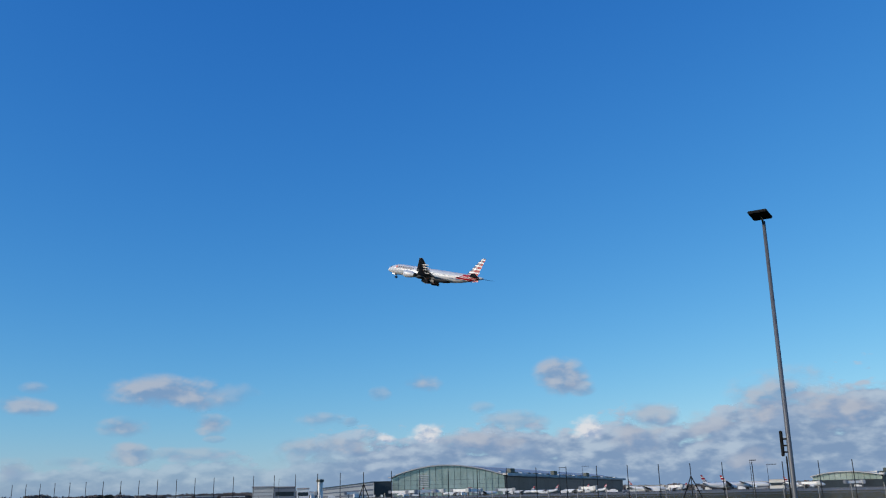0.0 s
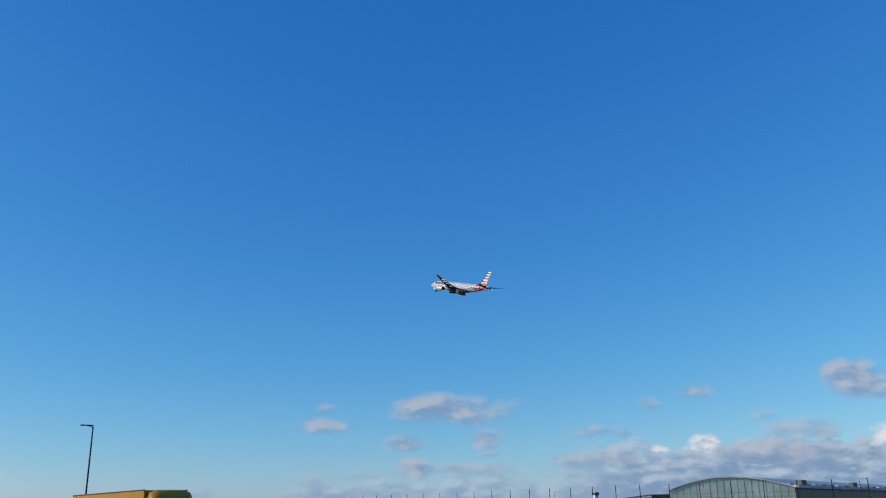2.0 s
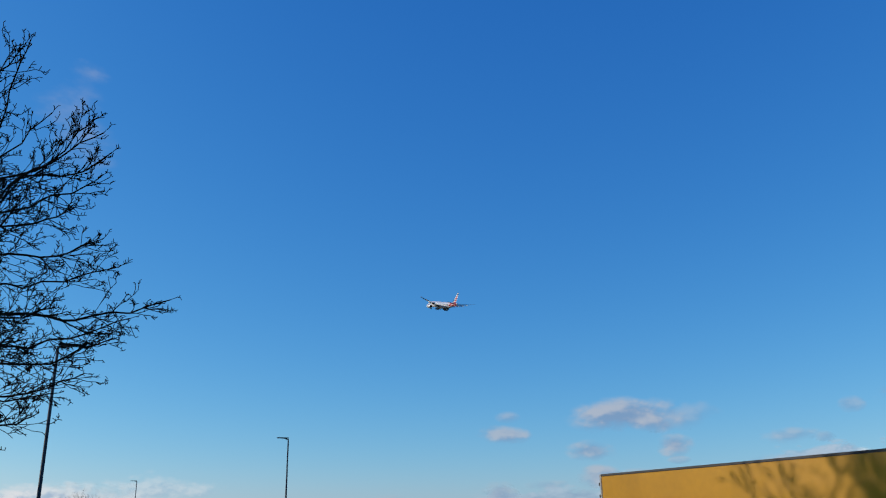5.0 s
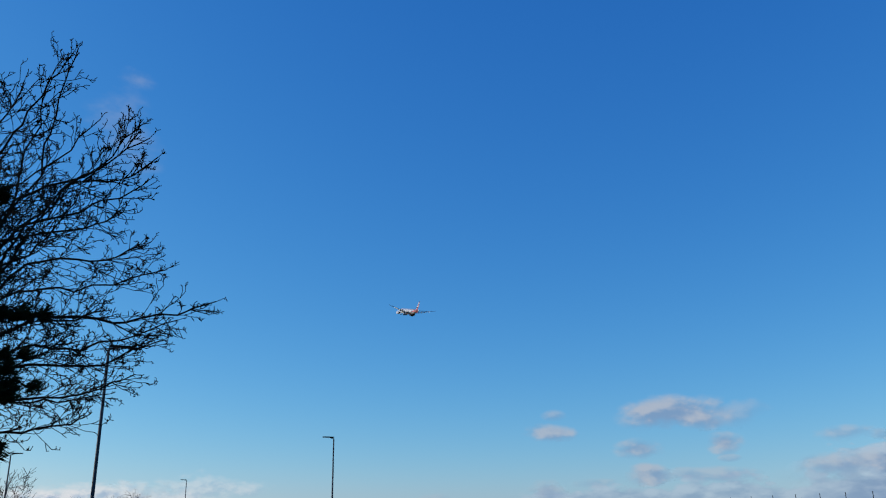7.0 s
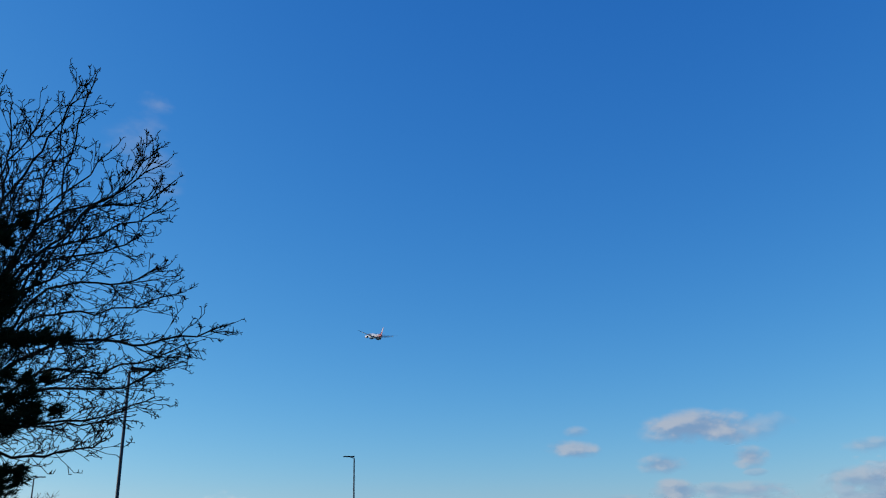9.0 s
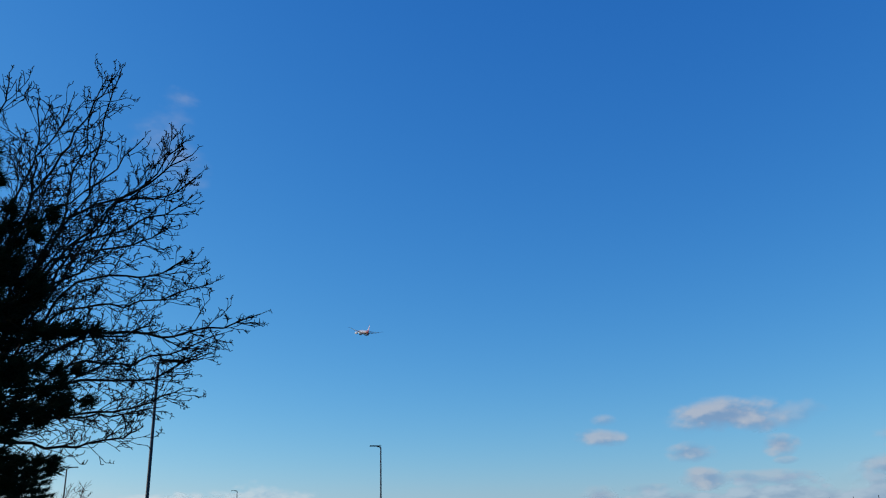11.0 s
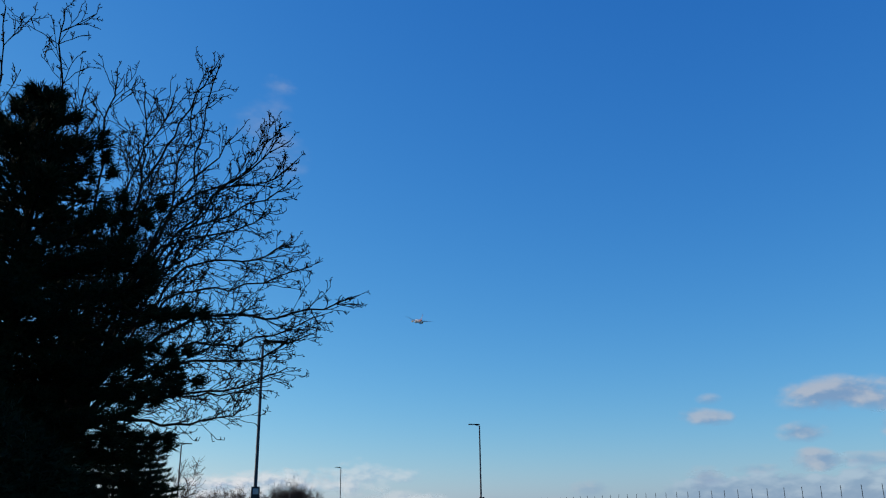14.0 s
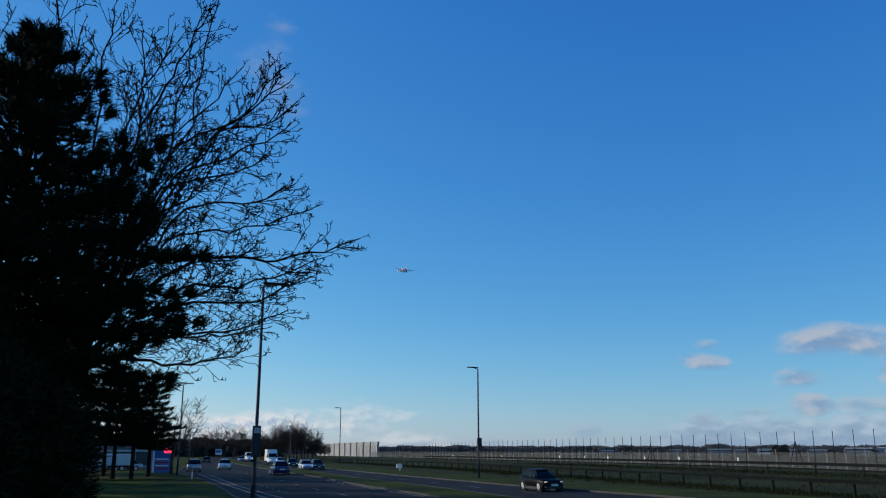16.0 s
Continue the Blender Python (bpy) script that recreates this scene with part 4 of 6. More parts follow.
# a scatter of low sheds, each with a thin white roof; only some walls are pale
for az0, az1, d, h, w in ((-29.9, -30.6, 940, 3.4, "shedwall"), (-32.2, -33.6, 900, 3.9, "shedwall"), (-33.9, -34.4, 880, 3.1, "shedwall"), (-35.2, -36.1, 860, 3.9, "cream"), (-36.3, -37.4, 870, 3.2, "shedwall"), (-38.2, -39.2, 900, 3.0, "shedwall"), (-40.2, -41.6, 760, 4.3, "shedwall"), (-41.9, -43.2, 770, 4.6, "greywall"), (-25.6, -26.3, 900, 3.0, "shedwall"), (-43.5, -44.9, 820, 3.8, "shedwall"),
                        (-69.6, -72.0, 1500, 9, "cream"), (-76.6, -78.2, 1350, 10, "greywall"), (-78.3, -79.5, 1300, 12, "cream")):
    block("low airport shed with a thin white roof", az0, az1, d, h, w, "white" if w == "shedwall" else "roofgrey", floors=1, band="dglass" if w == "cream" else "greywall")


def tower():
    p = at_az(-49.67, 1060)
    t = thing("control_tower", "slim pale tower with a dark cab", "tower", at=pose(p.x, p.y, 0))
    for x in (-2.2, 1.6):
        part("shaft", box((x, -1.5, 0), (x + 2.6, 1.5, 19.5), 0.2), M["white"], t)
    part("cab", box((-3.4, -3, 19.5), (4.6, 3, 22.3), 0.4), M["mullion"], t)
    part("cab_roof", box((-3.0, -2.6, 22.3), (4.2, 2.6, 22.7), 0.1), M["roofgrey"], t)


tower()


def mast(az, d, h, arm, label="slim dark apron floodlight mast"):
    p = at_az(az, d)
    t = thing("floodlight_mast", label, "mast", "floodlight masts", at=pose(p.x, p.y, 0, 0, 0, az))
    bm = bmesh.new()
    tube(bm, (0, 0, -0.2), (0, 0, h), 0.009 * h, 0.006 * h, 8)
    part("pole", bm, M["darksteel"], t)
    part("crossbar", box((-arm * 0.08, -0.1, h - 0.22), (arm, 0.1, h), 0.03), M["darksteel"], t)
    for i in range(3):
        part("floodlight", box((arm * (0.2 + 0.3 * i), -0.15, h - 0.36), (arm * (0.34 + 0.3 * i), 0.15, h - 0.22), 0.02), M["rail"], t)


mast(-77.32, 300, 11.2, 1.9)
mast(-78.3, 420, 12.6, 4.0)
mast(-66.9, 640, 20.0, 5.0)
mast(-65.4, 680, 20.5, 5.0)
mast(-47.05, 690, 16.5, 1.5, "slim lattice mast beside the office block")


def apron():
    bm = bmesh.new()
    vs = [at_az(-44, 660), at_az(-62, 560), at_az(-80, 520), at_az(-93, 520), at_az(-93, 1900), at_az(-66, 1900), at_az(-44, 1300)]
    bm.faces.new([bm.verts.new(v + Vector((0, 0, 0.0))) for v in vs])
    r = bmesh.ops.extrude_face_region(bm, geom=list(bm.faces))
    for g in r["geom"]:
        if isinstance(g, bmesh.types.BMVert):
            g.co.z = -0.3
    bmesh.ops.recalc_face_normals(bm, faces=bm.faces)
    tagged(part("apron", bm, M["apron"]), "pale concrete aircraft apron", "apron", kind="structure")
    bm = bmesh.new()
    for y0, y1 in ((-900, 3000),):
        add_box(bm, (350, y0, -0.3), (400, y1, 0.0))
    tagged(part("runway", bm, M["runway"]), "grey asphalt runway", "runway", kind="structure")


apron()


# ---- aircraft ----
WHITE, RED, BLUE = (0.78, 0.78, 0.77), (0.36, 0.004, 0.014), (0.012, 0.025, 0.09)
fin_stripes = banded("striped_tail_paint", [(0.0, RED), (0.14, WHITE), (0.20, RED), (0.33, WHITE), (0.40, RED), (0.52, WHITE), (0.59, RED), (0.70, WHITE), (0.77, RED), (0.87, WHITE), (0.93, RED)], 2, 2.6, 12.7)
fin_wave = banded("red_and_blue_wave_paint", [(0.0, WHITE), (0.18, BLUE), (0.30, WHITE), (0.40, RED), (0.62, WHITE), (0.72, RED), (0.90, BLUE)], 2, 2.6, 13.4)


def blue_fronts(m, slope, edge):
    """The stripes' front ends, ahead of a slanting line of the fin, are blue instead of red."""
    n, l = m.node_tree.nodes, m.node_tree.links
    p = n["Principled BSDF"]
    paint = p.inputs["Base Color"].links[0].from_socket
    tc, sep, line, step, band, both, mix = (n.new("ShaderNode" + k) for k in ("TexCoord", "SeparateXYZ", "Math", "Math", "SeparateColor", "Math", "Mix"))
    l.new(tc.outputs["Object"], sep.inputs[0])
    line.operation, step.operation, both.operation = "MULTIPLY_ADD", "GREATER_THAN", "MULTIPLY"
    line.inputs[1].default_value, step.inputs[1].default_value = slope, edge
    l.new(sep.outputs[2], line.inputs[0])
    l.new(sep.outputs[0], line.inputs[2])
    l.new(line.outputs[0], step.inputs[0])
    l.new(paint, band.inputs[0])
    red = n.new("ShaderNodeMath")
    red.operation, red.inputs[1].default_value = "LESS_THAN", 0.2
    l.new(band.outputs[1], red.inputs[0])
    l.new(red.outputs[0], both.inputs[0])
    l.new(step.outputs[0], both.inputs[1])
    mix.data_type = "RGBA"
    l.new(both.outputs[0], mix.inputs[0])
    l.new(paint, mix.inputs[6])
    mix.inputs[7].default_value = (*BLUE, 1)
    l.new(mix.outputs[2], p.inputs["Base Color"])


blue_fronts(fin_stripes, 0.794, -21.0)


def wing_mesh(root, tip, chord_r, chord_t, thick_r, thick_t, mid=None):
    """A lifting surface from root to tip: leading edge points, chords run aft along -x; mid: (fraction, chord) of a kink."""
    bm = bmesh.new()
    root, tip = Vector(root), Vector(tip)
    stations = [(0.0, chord_r)] + ([mid] if mid else []) + [(1.0, chord_t)]
    loops = []
    up = (tip - root).cross(Vector((1, 0, 0)))
    up = Vector((0, 0, 1)) if abs(up.z) > abs(up.y) else Vector((0, 1, 0))
    for f, c in stations:
        le = root.lerp(tip, f)
        th = thick_r + (thick_t - thick_r) * f
        prof = ((0, 0), (0.04, 0.5), (0.25, 0.95), (0.5, 0.8), (1, 0.04), (1, -0.04), (0.5, -0.5), (0.25, -0.6), (0.04, -0.4))
        loops.append([le + Vector((-x * c, 0, 0)) + up * (z * th / 2) for x, z in prof])
    rings(bm, loops)
    bmesh.ops.recalc_face_normals(bm, faces=bm.faces)
    return bm


def fuselage_mesh():
    st = [(31.85, 0.05, -0.95), (31.5, 0.62, -0.9), (30.6, 1.25, -0.75), (29, 1.95, -0.45), (27, 2.55, -0.2), (24.5, 2.95, -0.04), (21, 3.1, 0), (-8, 3.1, 0), (-13, 3.0, 0.1), (-18, 2.65, 0.42), (-23, 2.0, 0.95), (-27, 1.35, 1.4), (-30.2, 0.75, 1.75), (-31.85, 0.25, 1.95)]
    bm = bmesh.new()
    rings(bm, [circle((x, 0, z), (0, 1, 0), (0, 0, 1), r, 28) for x, r, z in st])
    bmesh.ops.recalc_face_normals(bm, faces=bm.faces)
    return bm


def wheels(t, name, p, r, w, axles, legs, parent_label=""):
    """A landing gear leg with its bogie."""
    bm = bmesh.new()
    tube(bm, (p[0], p[1], -2.0), (p[0], p[1], p[2]), 0.22, 0.2)
    for s in (-1, 1):
        tube(bm, (p[0] + 1.6, p[1] + 0.3 * s, -2.4), (p[0], p[1], p[2] + 0.8), 0.09, 0.09)
    g = part(name, bm, M["steel"], t)
    for ax in axles:
        for s in (-1, 1):
            bm = bmesh.new()
            y = p[1] + s * w
            rings(bm, [circle((p[0] + ax, y + dy, p[2]), (1, 0, 0), (0, 0, 1), q, 16) for dy, q in ((-0.25, r * 0.75), (-0.2, r), (0.2, r), (0.25, r * 0.75))])
            part("tyre", bm, M["tyre"], g)
    return g


WING_TIP = (-10.2, 30.2, 4.3)


def aircraft(name, label, body, fin_paint, hero=False, group=""):
    t = thing(name, label, "aircraft", group)
    part("fuselage", fuselage_mesh(), body, t, smooth=True)
    bm = bmesh.new()
    rings(bm, [circle((x, 0, -2.3), (0, 1, 0), (0, 0, 1), r, 16, r * 0.45) for x, r in ((13, 0.4), (10, 2.6), (4, 3.3), (-6, 3.3), (-10, 2.4), (-14, 0.4))])
    part("belly_fairing", bm, M["wingdark"] if hero else body, t, smooth=True)
    for s, side in ((1, "left"), (-1, "right")):
        w = part("wing", wing_mesh((10.5, s * 2.6, -1.5), (WING_TIP[0], s * WING_TIP[1], WING_TIP[2]), 13.5, 2.2, 1.7, 0.28, (0.30, 8.4)), M["wingdark"], t)
        for k, f in enumerate((0.22, 0.42, 0.56, 0.70)):
            p = Vector((10.5, s * 2.6, -1.5)).lerp(Vector((WING_TIP[0], s * WING_TIP[1], WING_TIP[2])), f)
            bm = bmesh.new()
            c = 8.2 - 5.4 * f
            rings(bm, [circle(p + Vector((-c + dx, 0, -0.45)), (0, 1, 0), (0, 0, 1), r, 8, r * 1.4) for dx, r in ((1.8, 0.08), (0.8, 0.30), (-1.6, 0.26), (-2.8, 0.05))])
            part("flap_fairing", bm, M["silver"], w, "pale flap track fairing")
        bm = bmesh.new()
        fl = [Vector((-2.2, s * 4.0, -1.7)), Vector((-3.2, s * 9.5, -0.7)), Vector((-6.6, s * 19.5, 1.2))]
        for a, b in zip(fl, fl[1:]):
            rings(bm, [[a, a + Vector((-1.9, 0, -0.35)), a + Vector((-1.9, 0, -0.45)), a + Vector((0, 0, -0.2))], [b, b + Vector((-1.6, 0, -0.25)), b + Vector((-1.6, 0, -0.35)), b + Vector((0, 0, -0.2))]])
        part("flap", bm, M["silver"], w, "lowered pale flap")
        e = Vector((9.2, s * 9.6, -2.7))
        bm = bmesh.new()
        rings(bm, [circle(e + Vector((x, 0, 0)), (0, 1, 0), (0, 0, 1), r, 20) for x, r in ((3.1, 1.55), (3.35, 1.72), (2.6, 1.92), (0.8, 1.98), (-1.6, 1.75), (-3.4, 1.25))], cap=False)
        n = part("nacelle", bm, M["silver"] if hero else body, t, "silver engine nacelle", smooth=True)
        bm = bmesh.new()
        rings(bm, [circle(e + Vector((x, 0, 0)), (0, 1, 0), (0, 0, 1), r, 20) for x, r in ((2.2, 1.56), (2.1, 0.05))])
        part("fan", bm, M["darksteel"], n)
        bm = bmesh.new()
        rings(bm, [circle(e + Vector((x, 0, 0)), (0, 1, 0), (0, 0, 1), r, 16) for x, r in ((-2.4, 1.1), (-4.2, 0.75), (-5.4, 0.2))])
        part("exhaust", bm, M["darksteel"], n)
        bm = bmesh.new()
        rings(bm, [[e + Vector(v) for v in ((2.0, -0.2, 1.8), (2.0, 0.2, 1.8), (1.2, 0.2, 2.4), (1.2, -0.2, 2.4))], [e + Vector(v) for v in ((-5, -0.2, 0.9), (-5, 0.2, 0.9), (-5.5, 0.2, 2.2), (-5.5, -0.2, 2.2))]])
        part("pylon", bm, M["silver"], n)
        part("tailplane", wing_mesh((-23.5, s * 0.9, 1.5), (-30.6, s * 10.6, 2.6), 6.6, 2.2, 0.7, 0.2), M["wingdark"], t)
    fin = part("fin", wing_mesh((-20.6, 0, 2.4), (-28.7, 0, 12.6), 7.2, 2.3, 0.9, 0.3), fin_paint, t, "tail fin in stripes of red, white and blue" if hero else "white tail fin with red and blue waves")
    if hero:
        # livery: slanting stripes on the rear body, grey-blue lettering shown as plain bars, window line
        for k, (x0, x1, z0, z1, m) in enumerate(((-16.5, -29.0, -0.45, 0.45, "redpaint"), (-18.5, -29.5, 0.70, 1.10, "redpaint"), (-20.0, -29.6, 1.28, 2.45, "redpaint"), (-12.5, -27.0, -0.95, -0.68, "bluepaint"))):
            bm = bmesh.new()
            loops = []
            for i in range(9):
                x = x0 + (x1 - x0) * i / 8
                r = along([(0.25, -31.85), (0.75, -30.2), (1.35, -27), (2.0, -23), (2.65, -18), (3.0, -13), (3.1, -8)], x) + 0.03
                c = along([(1.95, -31.85), (1.75, -30.2), (1.4, -27), (0.95, -23), (0.42, -18), (0.1, -13), (0, -8)], x)
                zz = [z0 + (z1 - z0) * j / 3 for j in range(4)]
                loops.append([(x, math.sqrt(max(0.02, r * r - (z - c) ** 2)), z) for z in zz])
            for sgn in (1, -1):
                rows = [[bm.verts.new((x, sgn * y, z)) for x, y, z in lp] for lp in loops]
                for a, b in zip(rows, rows[1:]):
                    for j in range(3):
                        bm.faces.new((a[j], a[j + 1], b[j + 1], b[j]))
            part("livery_stripe", bm, M[m], t, "painted stripe on the rear body")
        for sgn in (1, -1):
            for i in range(9):
                x = 23.6 - i * 1.35
                bm = bmesh.new()
                rings(bm, [[(x + dx, sgn * 3.125, z) for dx, z in ((0, 0.5), (0.85, 0.5), (0.85, 1.75), (0, 1.75))], [(x + dx, sgn * 2.7, z) for dx, z in ((0, 0.5), (0.85, 0.5), (0.85, 1.75), (0, 1.75))]])
                part("letter_bar", bm, M["redpaint"] if i == 0 else M["blueletter"], t)
            bm = bmesh.new()
            for i in range(52):
                x = 22.0 - i * 0.82
                rings(bm, [[(x + dx, sgn * yy, z) for dx, z in ((0, 0.15), (0.3, 0.15), (0.3, 0.5), (0, 0.5))] for yy in (3.13, 2.9)])
            part("window_line", bm, M["glass"], t, "row of small dark cabin windows")
        bm = bmesh.new()
        rings(bm, [circle((x, 0, z), (0, 1, 0), (0, 0, 1), r, 16, r * 0.5) for x, r, z in ((30.3, 0.9, 0.05), (29.6, 1.45, 0.35), (28.9, 1.75, 0.7))])
        part("cockpit_glass", bm, M["glass"], t)
    wheels(t, "nose_gear", (25.2, 0, -4.6 if hero else -5.5), 0.6, 0.4, (0,), 1)
    if hero:
        for s in (1, -1):
            part("nose_gear_door", box((26.2, s * 0.75 - 0.06, -3.4), (28.0, s * 0.75 + 0.06, -2.3), 0.03), M["silver"], t)
    for s in (1, -1):
        g = wheels(t, "main_gear", (1.2, s * 4.9, -4.7 if hero else -5.4), 0.75, 0.7, (-1.5, 0, 1.5), 1)
        part("gear_door", box((-2.6, s * 2.6 - 0.12, -4.9), (3.6, s * 2.6 + 0.12, -2.4), 0.05), M["wingdark"], g)
    return t


hero = aircraft("airliner", "silver twin-engined airliner climbing with its wheels down", M["silver"], fin_stripes, True)
jet = aircraft("parked_airliner", "white airliner parked by the terminal with striped tail", M["white"], fin_wave, group="parked airliners")
jet.scale = (0.62, 0.62, 0.62)


def stand_at(az, d, turn, s):
    p = at_az(az, d)
    return pose(p.x, p.y, 6.08 * s, 0, 0, az + turn)


jet.matrix_basis = stand_at(-70.9, 985, 8, 0.62) @ Matrix.Diagonal((0.62, 0.62, 0.62, 1))
for az, d, turn, s in ((-75.7, 1050, 25, 0.93), (-76.9, 1075, 10, 0.9), (-64.4, 1000, 170, 0.52), (-66.4, 1000, 165, 0.52), (-67.0, 1020, 160, 0.52), (-67.6, 1040, 155, 0.52),
                       (-80.3, 1130, 10, 0.75), (-62.9, 1010, 175, 0.5), (-72.6, 1090, 185, 0.5), (-58.6, 1000, 170, 0.5), (-55.6, 1010, 175, 0.5), (-60.4, 990, 15, 0.5)):
    c = copy_thing(jet, stand_at(az, d, turn, s))
    c.matrix_basis = stand_at(az, d, turn, s) @ Matrix.Diagonal((s, s, s, 1))


def service(i, az, d, rng):
    p = at_az(az, d)
    kind = rng.random()
    if kind < 0.22:
        t = thing("jet_bridge", "white boarding bridge on a column at the terminal", "jet bridge", "jet bridges", at=pose(p.x, p.y, 0, 0, 0, az + rng.uniform(-40, 40)))
        part("tunnel", box((-9, -1.4, 4.2), (7, 1.4, 6.9), 0.2), M["white"], t)
        part("rotunda", box((6.5, -2.3, 3.6), (10.5, 2.3, 7.6), 0.5), M["roofgrey"], t)
        part("cab", box((-12, -1.8, 3.9), (-8.5, 1.8, 7.2), 0.4), M["greywall"], t)
        for x in (-6.5, 8):
            part("column", box((x - 0.6, -0.6, 0), (x + 0.6, 0.6, 4.3), 0.1), M["steel"], t)
    else:
        t = thing("service_truck", "white airport service truck on the apron", "truck", "service trucks", at=pose(p.x, p.y, 0, 0, 0, az + rng.choice((0, 90, 30))))
        h = rng.uniform(2.6, 4.6)
        part("body", box((-3.6, -1.25, 0.9), (1.8, 1.25, h), 0.1), M["white"] if rng.random() < 0.7 else M["greywall"], t)
        part("cab", box((1.9, -1.2, 0.7), (3.9, 1.2, 2.7), 0.25), M["white"], t)
        part("windscreen", box((3.88, -1.0, 1.6), (3.95, 1.0, 2.4), 0.02), M["glass"], t)
        for x in (-2.4, 2.6):
            for y in (-1.1, 1.1):
                bm = bmesh.new()
                rings(bm, [circle((x, y + dy, 0.5), (1, 0, 0), (0, 0, 1), 0.5, 12) for dy in (-0.18, 0.18)])
                part("wheel", bm, M["tyre"], t)


rs = random.Random(8)
for i in range(46):
    service(i, -46 - 26 * rs.random(), rs.uniform(860, 1010), rs)
for i in range(10):
    service(i, -72 - 12 * rs.random(), rs.uniform(900, 1100), rs)


# ---- vehicles (local x forward, origin on the road under the middle) ----
def wheel(t, x, y, r, w=0.22):
    """A wheel of its own origin, so that it can turn."""
    s = 1 if y > 0 else -1
    bm = bmesh.new()
    rings(bm, [circle((0, dy, 0), (1, 0, 0), (0, 0, 1), q, 20) for dy, q in ((-w / 2, r * 0.66), (-w / 2, r * 0.92), (-w * 0.35, r), (w * 0.35, r), (w / 2, r * 0.92), (w / 2, r * 0.66))], cap=False)
    ty = part("wheel", bm, M["tyre"], t)
    ty.location = (x, y, r)
    bm = bmesh.new()
    rings(bm, [circle((0, dy, 0), (1, 0, 0), (0, 0, 1), q, 16) for dy, q in ((-w * 0.4, r * 0.66), (w * 0.4, r * 0.66))])
    for i in range(5):
        a = 2 * math.pi * i / 5
        d = Vector((math.cos(a), 0, math.sin(a)))
        tube(bm, Vector((0, s * w * 0.45, 0)), d * r * 0.62 + Vector((0, s * w * 0.42, 0)), 0.035, 0.03, 5)
    part("rim", bm, M["rim"], ty)
    return ty


def car(label, paint, L=4.4, W=1.82, H=1.5, hatch=True, suv=False, lights=True, rails=False, group="cars", name="car", top=None):
    t = thing(name, label, "car", group)
    hw = W / 2
    zb = 0.24 if suv else 0.19
    belt, hood = H * 0.62, H * 0.585
    # lower body, ring by ring from tail to nose
    st = [(-0.5, 0.86, belt * 0.80, 0.36), (-0.485, 0.93, belt * 0.94, 0.28), (-0.44, 0.98, belt, zb), (-0.25, 1.0, belt, zb), (0.0, 1.0, belt * 0.985, zb), (0.17, 1.0, belt * 0.97, zb), (0.30, 0.98, hood * 0.99, zb), (0.42, 0.95, hood * 0.93, zb), (0.48, 0.86, hood * 0.80, 0.24), (0.5, 0.72, hood * 0.66, 0.32)]
    loops = []
    for fx, fw, zt, z0 in st:
        x, w = fx * L, fw * hw
        loops.append([(x, -w * 0.93, z0), (x, -w, z0 + 0.14), (x, -w, zt * 0.80), (x, -w * 0.95, zt * 0.95), (x, -w * 0.84, zt), (x, w * 0.84, zt), (x, w * 0.95, zt * 0.95), (x, w, zt * 0.80), (x, w, z0 + 0.14), (x, w * 0.93, z0)])
    bm = bmesh.new()
    rings(bm, loops)
    bmesh.ops.recalc_face_normals(bm, faces=bm.faces)
    body = part("body", bm, paint, t, smooth=True)
    # cabin glass and roof
    r0, r1 = (-0.47, -0.33) if hatch else (-0.36, -0.24)
    b1, t1 = 0.22, 0.05
    bm = bmesh.new()
    loops = []
    for f in (0.0, 0.3, 0.55, 0.75, 0.9, 1.0):
        z = belt - 0.03 + (H - 0.04 - belt) * f
        xr, xf, w = (r0 + (r1 - r0) * f ** 2.2) * L, (b1 + (t1 - b1) * f ** 1.25) * L, hw * (0.87 - 0.20 * f ** 1.4)
        loops.append([(xr + 0.10, -w, z), (xf - 0.14, -w, z), (xf, -w * 0.72, z), (xf, w * 0.72, z), (xf - 0.14, w, z), (xr + 0.10, w, z), (xr, w * 0.75, z), (xr, -w * 0.75, z)])
    rings(bm, loops)
    bmesh.ops.recalc_face_normals(bm, faces=bm.faces)
    part("cabin_glass", bm, M["glass"], t, "dark car windows")
    bm = bmesh.new()
    loops = []
    for dx, w, z in ((0.0, 0.695, H - 0.075), (0.05, 0.67, H - 0.03), (0.22, 0.56, H - 0.005), (0.5, 0.30, H + 0.012)):
        xr, xf = r1 * L - 0.12 + dx, t1 * L + 0.10 - dx
        loops.append([(xr + 0.12, -hw * w, z), (xf - 0.14, -hw * w, z), (xf, -hw * w * 0.7, z), (xf, hw * w * 0.7, z), (xf - 0.14, hw * w, z), (xr + 0.12, hw * w, z), (xr, hw * w * 0.75, z), (xr, -hw * w * 0.75, z)])
    rings(bm, loops)
    bmesh.ops.recalc_face_normals(bm, faces=bm.faces)
    part("roof", bm, top or paint, t, smooth=True)
    for s in (-1, 1):
        for xa, xb in ((b1, t1), (-0.09, -0.09), (r0, r1)):
            bm = bmesh.new()
            tube(bm, (xa * L, s * hw * 0.87, belt - 0.03), (xb * L, s * hw * 0.68, H - 0.05), 0.035, 0.03, 5)
            part("pillar", bm, top or M["trim"], t)
        part("mirror", box((b1 * L - 0.30, s * hw * 0.98 - 0.08, belt + 0.02), (b1 * L - 0.14, s * hw * 0.98 + 0.10, belt + 0.17), 0.03), M["trim"], t)
        part("sill", box((-0.27 * L, s * hw * 0.985 - 0.03, zb - 0.03), (0.27 * L, s * hw * 0.985 + 0.03, zb + 0.13), 0.01), M["trim"], t)
        part("headlight", box((0.462 * L, s * hw * 0.70 - 0.13, hood * 0.73), (0.487 * L, s * hw * 0.70 + 0.09, hood * 0.79), 0.01), M["lampglow"] if lights else M["white"], t, "lit headlight" if lights else "")
